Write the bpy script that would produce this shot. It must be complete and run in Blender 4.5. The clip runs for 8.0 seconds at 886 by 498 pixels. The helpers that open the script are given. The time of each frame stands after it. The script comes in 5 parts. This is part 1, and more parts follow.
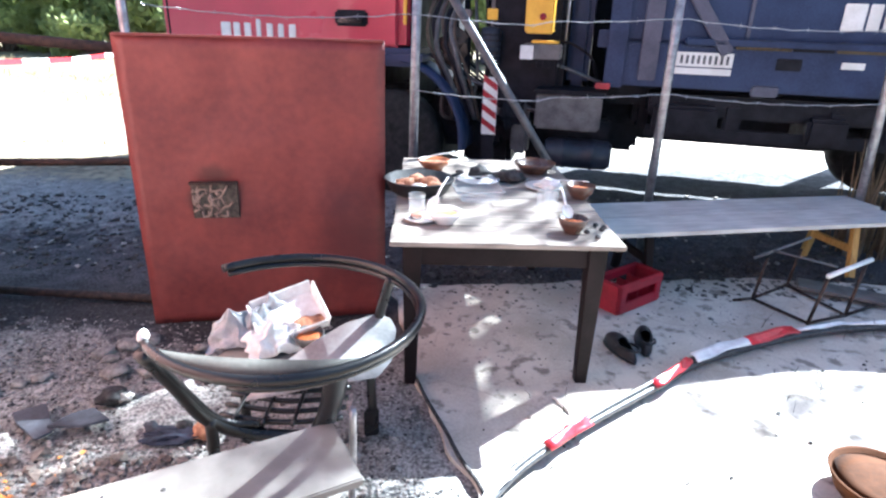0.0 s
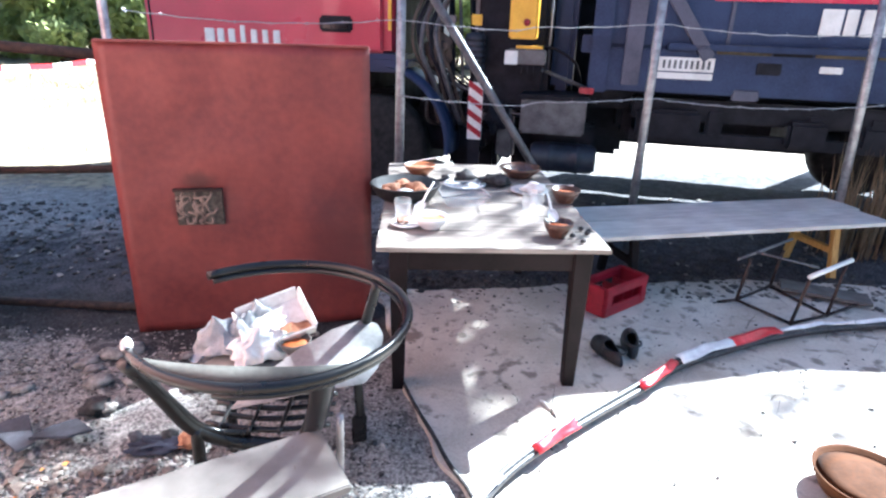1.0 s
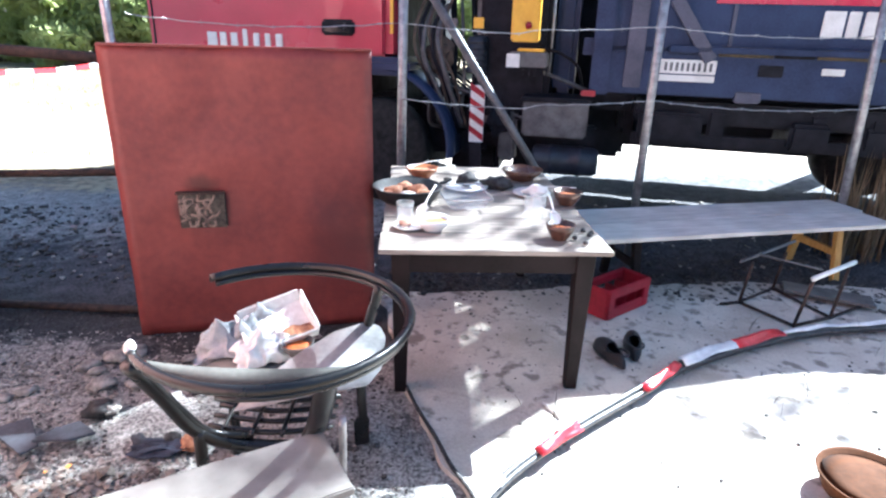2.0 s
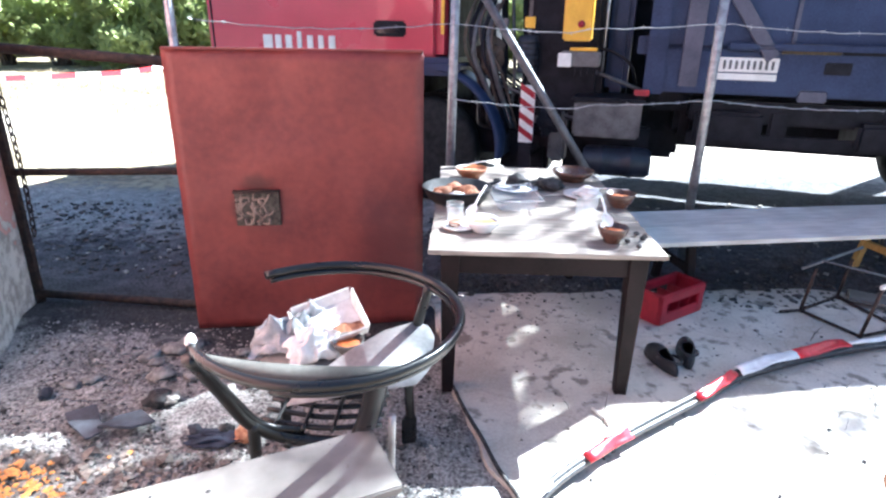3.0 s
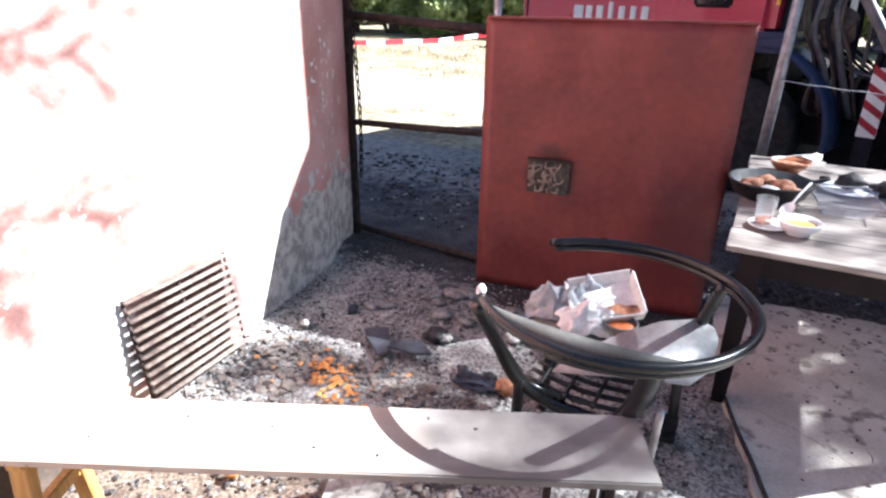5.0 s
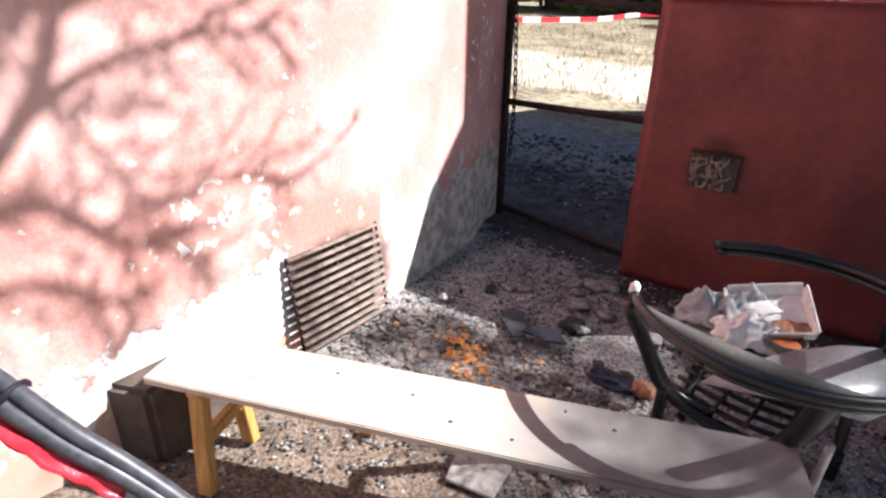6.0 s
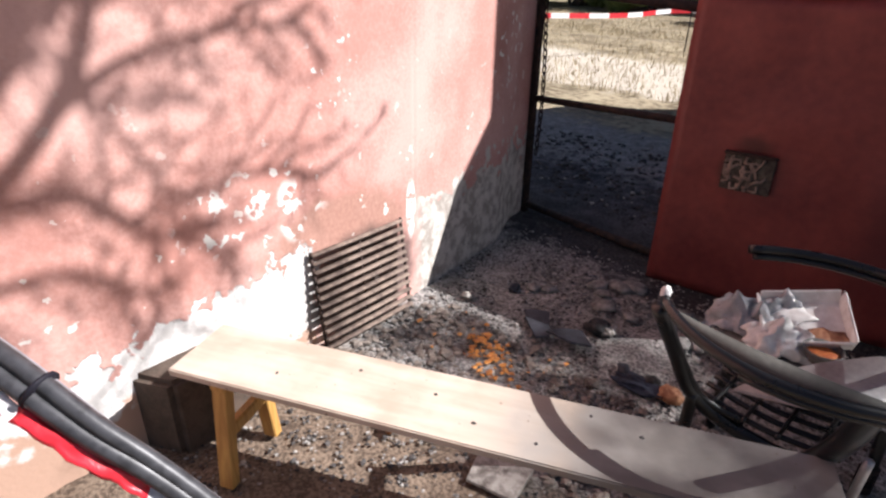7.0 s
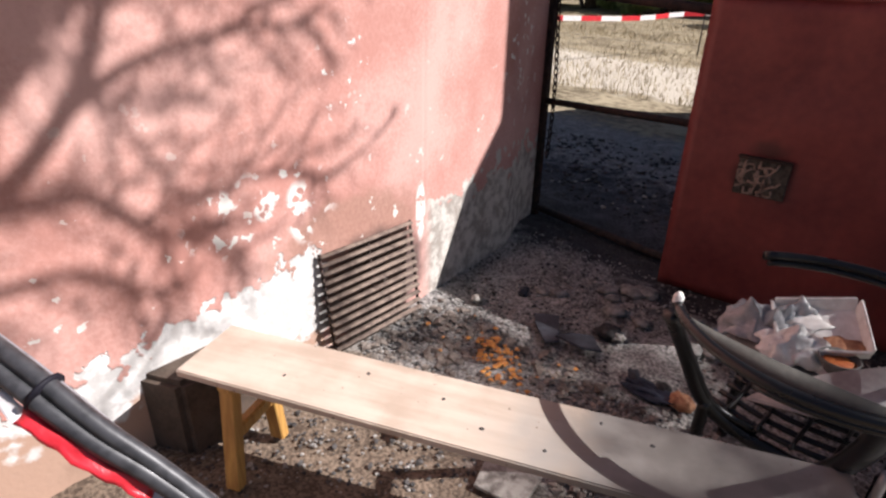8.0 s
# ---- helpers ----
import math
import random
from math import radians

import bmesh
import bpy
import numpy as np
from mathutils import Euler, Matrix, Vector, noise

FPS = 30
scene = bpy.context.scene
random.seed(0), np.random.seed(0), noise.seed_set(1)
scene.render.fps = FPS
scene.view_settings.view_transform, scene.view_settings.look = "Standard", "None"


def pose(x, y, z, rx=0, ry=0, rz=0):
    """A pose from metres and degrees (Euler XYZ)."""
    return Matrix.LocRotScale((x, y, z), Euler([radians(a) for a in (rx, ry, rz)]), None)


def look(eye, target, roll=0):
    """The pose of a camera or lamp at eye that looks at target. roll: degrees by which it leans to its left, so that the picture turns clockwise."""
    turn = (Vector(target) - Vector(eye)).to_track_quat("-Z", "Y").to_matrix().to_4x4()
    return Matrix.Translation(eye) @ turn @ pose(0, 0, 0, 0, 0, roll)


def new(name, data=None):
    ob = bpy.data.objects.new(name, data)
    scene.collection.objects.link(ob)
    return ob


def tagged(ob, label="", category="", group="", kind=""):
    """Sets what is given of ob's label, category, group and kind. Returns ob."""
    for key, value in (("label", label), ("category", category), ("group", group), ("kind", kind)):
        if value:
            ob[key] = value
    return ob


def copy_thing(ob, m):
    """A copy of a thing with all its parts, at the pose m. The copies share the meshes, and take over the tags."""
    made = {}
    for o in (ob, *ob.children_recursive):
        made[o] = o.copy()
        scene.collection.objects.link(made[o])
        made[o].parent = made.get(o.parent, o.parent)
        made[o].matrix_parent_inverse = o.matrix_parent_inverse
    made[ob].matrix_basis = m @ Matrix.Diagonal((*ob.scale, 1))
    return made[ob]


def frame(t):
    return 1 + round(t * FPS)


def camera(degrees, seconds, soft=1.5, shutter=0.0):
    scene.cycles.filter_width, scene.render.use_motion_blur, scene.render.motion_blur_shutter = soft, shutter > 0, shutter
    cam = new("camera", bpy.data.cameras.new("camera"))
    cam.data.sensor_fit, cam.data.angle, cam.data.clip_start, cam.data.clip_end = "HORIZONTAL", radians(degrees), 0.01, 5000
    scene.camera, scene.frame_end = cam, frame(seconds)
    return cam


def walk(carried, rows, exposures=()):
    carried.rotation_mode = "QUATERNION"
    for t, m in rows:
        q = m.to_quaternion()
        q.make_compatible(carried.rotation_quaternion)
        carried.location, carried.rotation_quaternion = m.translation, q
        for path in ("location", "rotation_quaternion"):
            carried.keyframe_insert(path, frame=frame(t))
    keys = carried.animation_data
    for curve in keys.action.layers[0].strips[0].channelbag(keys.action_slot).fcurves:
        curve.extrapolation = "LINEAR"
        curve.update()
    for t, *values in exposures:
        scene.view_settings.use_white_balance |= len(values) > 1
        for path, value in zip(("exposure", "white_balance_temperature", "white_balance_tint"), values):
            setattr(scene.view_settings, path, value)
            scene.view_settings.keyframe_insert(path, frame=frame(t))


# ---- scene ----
cam = camera(73.93, 8.0, soft=2.4)
ROWS = [
    (0.0, 0.000, 0.000, 1.610, 0.00, -21.05, -1.89),
    (0.5, 0.001, -0.000, 1.610, -0.59, -21.00, -2.00),
    (1.0, 0.004, -0.003, 1.611, -1.35, -20.53, -1.80),
    (2.5, 0.000, -0.005, 1.608, -0.82, -20.24, -1.31),
    (3.0, -0.016, -0.003, 1.612, 3.24, -20.36, -0.98),
    (3.5, -0.037, -0.005, 1.614, 8.67, -20.79, -0.87),
    (4.0, -0.061, -0.013, 1.611, 14.63, -21.41, -0.93),
    (4.5, -0.076, -0.019, 1.608, 22.32, -22.17, -0.90),
    (5.0, -0.101, -0.031, 1.603, 30.15, -23.19, -0.79),
    (5.2, -0.114, -0.036, 1.597, 33.89, -23.51, -0.81),
    (6.3, -0.178, -0.060, 1.615, 45.31, -25.66, -0.90),
    (6.5, -0.184, -0.058, 1.608, 45.56, -25.63, -0.97),
    (7.0, -0.192, -0.049, 1.608, 46.43, -25.83, -1.01),
    (7.5, -0.203, -0.053, 1.609, 46.78, -25.98, -1.23),
    (8.0, -0.203, -0.038, 1.605, 47.49, -25.66, -1.09),
]
walk(cam, [(t, pose(x, y, z, 90 + pitch, roll, yaw)) for t, x, y, z, yaw, pitch, roll in ROWS],
     exposures=[(0.0, 3.08, 5200, 3), (2.5, 3.05, 5200, 3), (3.5, 3.2, 5200, 3), (4.0, 3.1, 5200, 4), (4.5, 2.85, 5300, 7), (5.2, 2.2, 5500, 9), (6.3, 1.3, 5850, 13), (7.0, 0.95, 6000, 14), (8.0, 0.68, 6100, 15)])

# ---- light ----
SUN_TO = Vector((0.76, 0.65, 0.90)).normalized()
world = bpy.data.worlds.new("sky")
scene.world = world
world.use_nodes = True
sky = world.node_tree.nodes.new("ShaderNodeTexSky")
sky.sky_type, sky.sun_disc = "NISHITA", False
sky.sun_elevation = math.asin(SUN_TO.z)
sky.sun_rotation = math.atan2(SUN_TO.x, SUN_TO.y)
sky.dust_density = 1.5
world.node_tree.links.new(sky.outputs[0], world.node_tree.nodes["Background"].inputs[0])
world.node_tree.nodes["Background"].inputs[1].default_value = 0.032
sun = new("sun", bpy.data.lights.new("sun", "SUN"))
sun.data.energy, sun.data.angle, sun.data.color = 5.0, radians(0.4), (1.0, 0.94, 0.86)
sun.matrix_world = look(SUN_TO * 30, (0, 0, 0))


# ---- materials ----
def mat(name, a, b=None, rough=0.7, metal=0.0, scale=8.0, fine=60.0, bump=0.2, mix=0.5, coat=0.0, detail=6.0):
    """Two colours blended by coarse and fine noise, with relief."""
    m = bpy.data.materials.new(name)
    m.use_nodes = True
    nt = m.node_tree
    n, l = nt.nodes, nt.links
    bsdf = n["Principled BSDF"]
    b = b or tuple(c * 0.7 for c in a)
    tc = n.new("ShaderNodeTexCoord")
    n1, n2 = n.new("ShaderNodeTexNoise"), n.new("ShaderNodeTexNoise")
    n1.inputs["Scale"].default_value, n1.inputs["Detail"].default_value = scale, detail
    n2.inputs["Scale"].default_value, n2.inputs["Detail"].default_value = fine, 3.0
    for k in (n1, n2):
        l.new(tc.outputs["Object"], k.inputs["Vector"])
    add = n.new("ShaderNodeMath")
    add.operation = "MULTIPLY_ADD"
    l.new(n2.outputs["Fac"], add.inputs[0])
    add.inputs[1].default_value = 0.45
    l.new(n1.outputs["Fac"], add.inputs[2])
    ramp = n.new("ShaderNodeValToRGB")
    ramp.color_ramp.elements[0].position = 0.72 - mix * 0.36
    ramp.color_ramp.elements[1].position = 0.72 + mix * 0.3
    ramp.color_ramp.elements[0].color = (*b, 1)
    ramp.color_ramp.elements[1].color = (*a, 1)
    l.new(add.outputs[0], ramp.inputs[0])
    l.new(ramp.outputs[0], bsdf.inputs["Base Color"])
    rr = n.new("ShaderNodeMapRange")
    l.new(n1.outputs["Fac"], rr.inputs[0])
    rr.inputs[3].default_value, rr.inputs[4].default_value = min(1, rough + 0.12), max(0.03, rough - 0.12)
    l.new(rr.outputs[0], bsdf.inputs["Roughness"])
    bsdf.inputs["Metallic"].default_value = metal
    bsdf.inputs["Coat Weight"].default_value = coat
    if bump:
        bp = n.new("ShaderNodeBump")
        bp.inputs["Strength"].default_value, bp.inputs["Distance"].default_value = bump, 0.01
        l.new(add.outputs[0], bp.inputs["Height"])
        l.new(bp.outputs[0], bsdf.inputs["Normal"])
    return m


def nodes_of(name):
    m = bpy.data.materials.new(name)
    m.use_nodes = True
    return m, m.node_tree.nodes, m.node_tree.links, m.node_tree.nodes["Principled BSDF"]


def val(n, l, op, a, b=None, c=None):
    k = n.new("ShaderNodeMath")
    k.operation = op
    for i, v in enumerate((a, b, c)):
        if v is None:
            continue
        if isinstance(v, (int, float)):
            k.inputs[i].default_value = v
        else:
            l.new(v, k.inputs[i])
    return k.outputs[0]


def step(n, l, v, lo, hi):
    k = n.new("ShaderNodeMapRange")
    k.interpolation_type = "SMOOTHSTEP"
    l.new(v, k.inputs[0])
    k.inputs[1].default_value, k.inputs[2].default_value = lo, hi
    return k.outputs[0]


def blend(n, l, fac, a, b):
    k = n.new("ShaderNodeMix")
    k.data_type = "RGBA"
    l.new(fac, k.inputs[0])
    for i, v in ((6, a), (7, b)):
        if isinstance(v, tuple):
            k.inputs[i].default_value = (*v, 1)
        else:
            l.new(v, k.inputs[i])
    return k.outputs[2]


def noise_tex(n, l, vec, scale, detail=5.0):
    k = n.new("ShaderNodeTexNoise")
    k.inputs["Scale"].default_value, k.inputs["Detail"].default_value = scale, detail
    l.new(vec, k.inputs["Vector"])
    return k.outputs["Fac"]


def relief(n, l, bsdf, h, strength, dist=0.01):
    bp = n.new("ShaderNodeBump")
    bp.inputs["Strength"].default_value, bp.inputs["Distance"].default_value = strength, dist
    l.new(h, bp.inputs["Height"])
    l.new(bp.outputs[0], bsdf.inputs["Normal"])


def ground_material():
    """Ash and gravel in the yard, burnt soil past the gate, straw field and pale track beyond. The soil colour runs on
    under the truck in place of its shade.
    """
    m, n, l, bsdf = nodes_of("burnt_ground")
    geo = n.new("ShaderNodeNewGeometry")
    pos = geo.outputs["Position"]
    sep = n.new("ShaderNodeSeparateXYZ")
    l.new(pos, sep.inputs[0])
    big, mid, fine = noise_tex(n, l, pos, 1.3), noise_tex(n, l, pos, 9.0, 8.0), noise_tex(n, l, pos, 70.0, 4.0)
    grain = step(n, l, val(n, l, "MULTIPLY_ADD", mid, 0.45, val(n, l, "MULTIPLY", fine, 1.0)), 0.52, 0.95)
    ash = blend(n, l, grain, (0.108, 0.102, 0.097), (0.42, 0.40, 0.375))
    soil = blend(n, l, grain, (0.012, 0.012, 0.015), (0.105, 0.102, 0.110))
    straw = blend(n, l, step(n, l, val(n, l, "MULTIPLY_ADD", big, 0.8, mid), 0.7, 1.1), (0.14, 0.105, 0.06), (0.40, 0.33, 0.215))
    ash = blend(n, l, step(n, l, val(n, l, "MULTIPLY_ADD", mid, 0.5, sep.outputs[1]), 1.65, 1.35), ash, blend(n, l, grain, (0.075, 0.052, 0.036), (0.24, 0.18, 0.13)))
    track = blend(n, l, grain, (0.46, 0.40, 0.32), (0.62, 0.55, 0.45))
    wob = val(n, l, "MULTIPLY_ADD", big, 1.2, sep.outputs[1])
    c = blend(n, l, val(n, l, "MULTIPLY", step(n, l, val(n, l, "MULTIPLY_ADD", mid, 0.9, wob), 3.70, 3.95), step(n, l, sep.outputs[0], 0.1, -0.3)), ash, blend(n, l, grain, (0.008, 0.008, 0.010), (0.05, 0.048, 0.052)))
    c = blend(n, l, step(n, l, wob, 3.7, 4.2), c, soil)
    patchy = val(n, l, "MULTIPLY_ADD", mid, 1.1, wob)
    # right of the panel, dark soil reaches further out, painting in the truck's shade
    patchy = val(n, l, "MULTIPLY_ADD", step(n, l, sep.outputs[0], -0.6, 0.5), -3.0, patchy)
    c = blend(n, l, step(n, l, patchy, 5.1, 6.1), c, ash)
    c = blend(n, l, step(n, l, patchy, 6.7, 7.4), c, straw)
    a1, a2 = step(n, l, wob, 8.2, 8.6), step(n, l, wob, 12.2, 11.2)
    c = blend(n, l, val(n, l, "MULTIPLY", a1, a2), c, track)
    l.new(c, bsdf.inputs["Base Color"])
    bsdf.inputs["Roughness"].default_value = 0.95
    relief(n, l, bsdf, val(n, l, "ADD", mid, val(n, l, "MULTIPLY", fine, 0.5)), 0.8, 0.02)
    return m


def yard_material():
    """Pale, dusty cement floor with dark scorch specks and cracks."""
    m, n, l, bsdf = nodes_of("dusty_cement")
    geo = n.new("ShaderNodeNewGeometry")
    pos = geo.outputs["Position"]
    big, mid, fine = noise_tex(n, l, pos, 2.2, 6), noise_tex(n, l, pos, 11.0, 6), noise_tex(n, l, pos, 90.0, 3)
    v = n.new("ShaderNodeTexVoronoi")
    v.feature = "DISTANCE_TO_EDGE"
    v.inputs["Scale"].default_value = 1.1
    warp = n.new("ShaderNodeVectorMath")
    warp.operation = "MULTIPLY_ADD"
    nz = n.new("ShaderNodeTexNoise")
    nz.inputs["Scale"].default_value = 3.0
    l.new(pos, nz.inputs["Vector"])
    l.new(nz.outputs["Color"], warp.inputs[0])
    warp.inputs[1].default_value = (0.5, 0.5, 0.0)
    l.new(pos, warp.inputs[2])
    l.new(warp.outputs[0], v.inputs["Vector"])
    crack = step(n, l, val(n, l, "MULTIPLY_ADD", mid, 0.02, v.outputs["Distance"]), 0.022, 0.010)
    c = blend(n, l, step(n, l, val(n, l, "ADD", big, val(n, l, "MULTIPLY", fine, 0.35)), 0.45, 0.85), (0.40, 0.355, 0.30), (0.62, 0.57, 0.50))
    c = blend(n, l, step(n, l, val(n, l, "MULTIPLY_ADD", big, 0.5, mid), 0.80, 0.95), c, (0.24, 0.21, 0.18))
    c = blend(n, l, val(n, l, "MULTIPLY", crack, 0.2), c, (0.2, 0.17, 0.14))
    l.new(c, bsdf.inputs["Base Color"])
    bsdf.inputs["Roughness"].default_value = 0.9
    relief(n, l, bsdf, val(n, l, "SUBTRACT", val(n, l, "MULTIPLY_ADD", fine, 0.3, mid), val(n, l, "MULTIPLY", crack, 0.3)), 0.5, 0.012)
    return m


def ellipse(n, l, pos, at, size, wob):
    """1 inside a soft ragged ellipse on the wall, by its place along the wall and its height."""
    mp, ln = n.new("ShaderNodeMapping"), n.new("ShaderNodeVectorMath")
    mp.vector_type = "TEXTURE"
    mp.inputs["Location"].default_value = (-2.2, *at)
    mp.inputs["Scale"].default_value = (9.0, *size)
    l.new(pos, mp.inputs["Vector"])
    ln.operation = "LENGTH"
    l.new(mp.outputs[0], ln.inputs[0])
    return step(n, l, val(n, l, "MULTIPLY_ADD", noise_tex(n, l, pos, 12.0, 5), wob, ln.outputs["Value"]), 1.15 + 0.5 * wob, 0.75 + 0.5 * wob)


def wall_material():
    """Faded pink limewash, flaked off to white plaster low down and to bare cement at the far end."""
    m, n, l, bsdf = nodes_of("flaking_pink_paint")
    geo = n.new("ShaderNodeNewGeometry")
    pos = geo.outputs["Position"]
    sep = n.new("ShaderNodeSeparateXYZ")
    l.new(pos, sep.inputs[0])
    y, z = sep.outputs[1], sep.outputs[2]
    big, mid, fine = noise_tex(n, l, pos, 2.0, 6), noise_tex(n, l, pos, 13.0, 9), noise_tex(n, l, pos, 60.0, 4)
    pink = blend(n, l, step(n, l, val(n, l, "MULTIPLY_ADD", fine, 0.3, big), 0.45, 0.85), (0.52, 0.25, 0.205), (0.70, 0.42, 0.365))
    edge = val(n, l, "SUBTRACT", z, val(n, l, "MULTIPLY", val(n, l, "SUBTRACT", mid, 0.5), 0.42))
    white = step(n, l, val(n, l, "SUBTRACT", edge, val(n, l, "MULTIPLY_ADD", y, 0.13, 0.37)), 0.008, -0.008)
    past = step(n, l, val(n, l, "MULTIPLY_ADD", mid, 0.5, y), 1.40, 1.36)
    spots = val(n, l, "MULTIPLY", step(n, l, mid, 0.672, 0.685), step(n, l, z, 1.6, 0.3))
    dirt = ellipse(n, l, pos, (1.30, 0.50), (0.42, 0.22), 0.5)
    pink = blend(n, l, val(n, l, "MULTIPLY", dirt, 0.8), pink, blend(n, l, fine, (0.30, 0.155, 0.115), (0.50, 0.30, 0.23)))
    plaster = blend(n, l, step(n, l, noise_tex(n, l, pos, 24.0, 6), 0.42, 0.62), (0.64, 0.62, 0.59), (0.84, 0.82, 0.79))
    c = blend(n, l, val(n, l, "MULTIPLY", white, past), pink, plaster)
    # near-black ellipse behind the grate, so the gaps between its slats read dark
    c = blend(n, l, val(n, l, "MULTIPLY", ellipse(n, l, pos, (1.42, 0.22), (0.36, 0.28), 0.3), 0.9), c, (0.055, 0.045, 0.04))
    flake = noise_tex(n, l, pos, 17.0, 7)
    for at, size, lo in (((0.90, 0.76), (0.34, 0.16), 0.60), ((1.04, 0.70), (0.07, 0.13), 0.47), ((0.70, 0.82), (0.06, 0.06), 0.50), ((0.88, 0.77), (0.05, 0.06), 0.50), ((1.745, 0.50), (0.035, 0.15), 0.42), ((2.75, 1.15), (0.25, 0.35), 0.60), ((1.30, 1.20), (0.14, 0.22), 0.62)):
        k = val(n, l, "MULTIPLY", ellipse(n, l, pos, at, size, 0.4), step(n, l, flake, lo, lo + 0.02))
        c = blend(n, l, k, c, (0.82, 0.78, 0.73))
    c = blend(n, l, spots, c, (0.80, 0.76, 0.70))
    low = val(n, l, "MULTIPLY", step(n, l, val(n, l, "SUBTRACT", edge, val(n, l, "MULTIPLY", step(n, l, big, 0.4, 0.6), 0.16)), 0.46, 0.43), step(n, l, y, 1.75, 1.85))
    c = blend(n, l, low, c, blend(n, l, step(n, l, val(n, l, "MULTIPLY_ADD", fine, 0.3, mid), 0.52, 0.78), (0.36, 0.32, 0.28), (0.66, 0.62, 0.56)))
    bare = val(n, l, "MULTIPLY", step(n, l, val(n, l, "MULTIPLY_ADD", y, 0.10, edge), 0.24, 0.17), past)
    c = blend(n, l, bare, c, (0.46, 0.30, 0.22))
    l.new(c, bsdf.inputs["Base Color"])
    bsdf.inputs["Roughness"].default_value = 0.9
    relief(n, l, bsdf, val(n, l, "SUBTRACT", val(n, l, "MULTIPLY_ADD", fine, 0.25, big), val(n, l, "MULTIPLY", val(n, l, "MULTIPLY", white, past), 0.8)), 0.5, 0.012)
    return m


def wood_material(name, a, b, along=0, rough=0.65, scale=5.0):
    m, n, l, bsdf = nodes_of(name)
    tc = n.new("ShaderNodeTexCoord")
    mp = n.new("ShaderNodeMapping")
    sc = [14.0, 14.0, 14.0]
    sc[along] = 1.0
    mp.inputs["Scale"].default_value = sc
    l.new(tc.outputs["Object"], mp.inputs["Vector"])
    grain, stain = noise_tex(n, l, mp.outputs[0], scale, 8), noise_tex(n, l, tc.outputs["Object"], 4.0, 6)
    fac = step(n, l, val(n, l, "MULTIPLY_ADD", stain, 0.7, grain), 0.55, 1.15)
    l.new(blend(n, l, fac, b, a), bsdf.inputs["Base Color"])
    bsdf.inputs["Roughness"].default_value = rough
    relief(n, l, bsdf, grain, 0.35, 0.004)
    return m


def bench_material():
    """Pale worn board with blotches and faint grain; foliage shade is painted grey towards one end."""
    m, n, l, bsdf = nodes_of("worn_bench_board")
    tc = n.new("ShaderNodeTexCoord")
    sep = n.new("ShaderNodeSeparateXYZ")
    l.new(tc.outputs["Object"], sep.inputs[0])
    mp = n.new("ShaderNodeMapping")
    mp.inputs["Scale"].default_value = (1.0, 9.0, 9.0)
    l.new(tc.outputs["Object"], mp.inputs["Vector"])
    grain, blot, fine = noise_tex(n, l, mp.outputs[0], 3.0, 6), noise_tex(n, l, tc.outputs["Object"], 5.0, 6), noise_tex(n, l, tc.outputs["Object"], 45.0, 3)
    pale = blend(n, l, step(n, l, val(n, l, "MULTIPLY_ADD", grain, 0.5, blot), 0.55, 0.95), (0.45, 0.36, 0.28), (0.62, 0.525, 0.43))
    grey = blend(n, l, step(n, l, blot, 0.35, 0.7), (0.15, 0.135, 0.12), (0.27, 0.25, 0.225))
    # the grey end stands in for partial tree shade on the board
    greyed = step(n, l, val(n, l, "MULTIPLY_ADD", blot, 0.7, sep.outputs[0]), 0.30, 0.75)
    c = blend(n, l, greyed, pale, grey)
    c = blend(n, l, step(n, l, fine, 0.70, 0.76), c, (0.16, 0.12, 0.09))
    l.new(c, bsdf.inputs["Base Color"])
    bsdf.inputs["Roughness"].default_value = 0.55
    relief(n, l, bsdf, val(n, l, "ADD", grain, fine), 0.15, 0.004)
    return m


def glass_material(name, colour, rough=0.05):
    """Thin clear glass or film: mostly see-through, with gloss."""
    m, n, l, bsdf = nodes_of(name)
    bsdf.inputs["Base Color"].default_value = (*colour, 1)
    bsdf.inputs["Roughness"].default_value = rough
    bsdf.inputs["Alpha"].default_value = 0.12
    return m


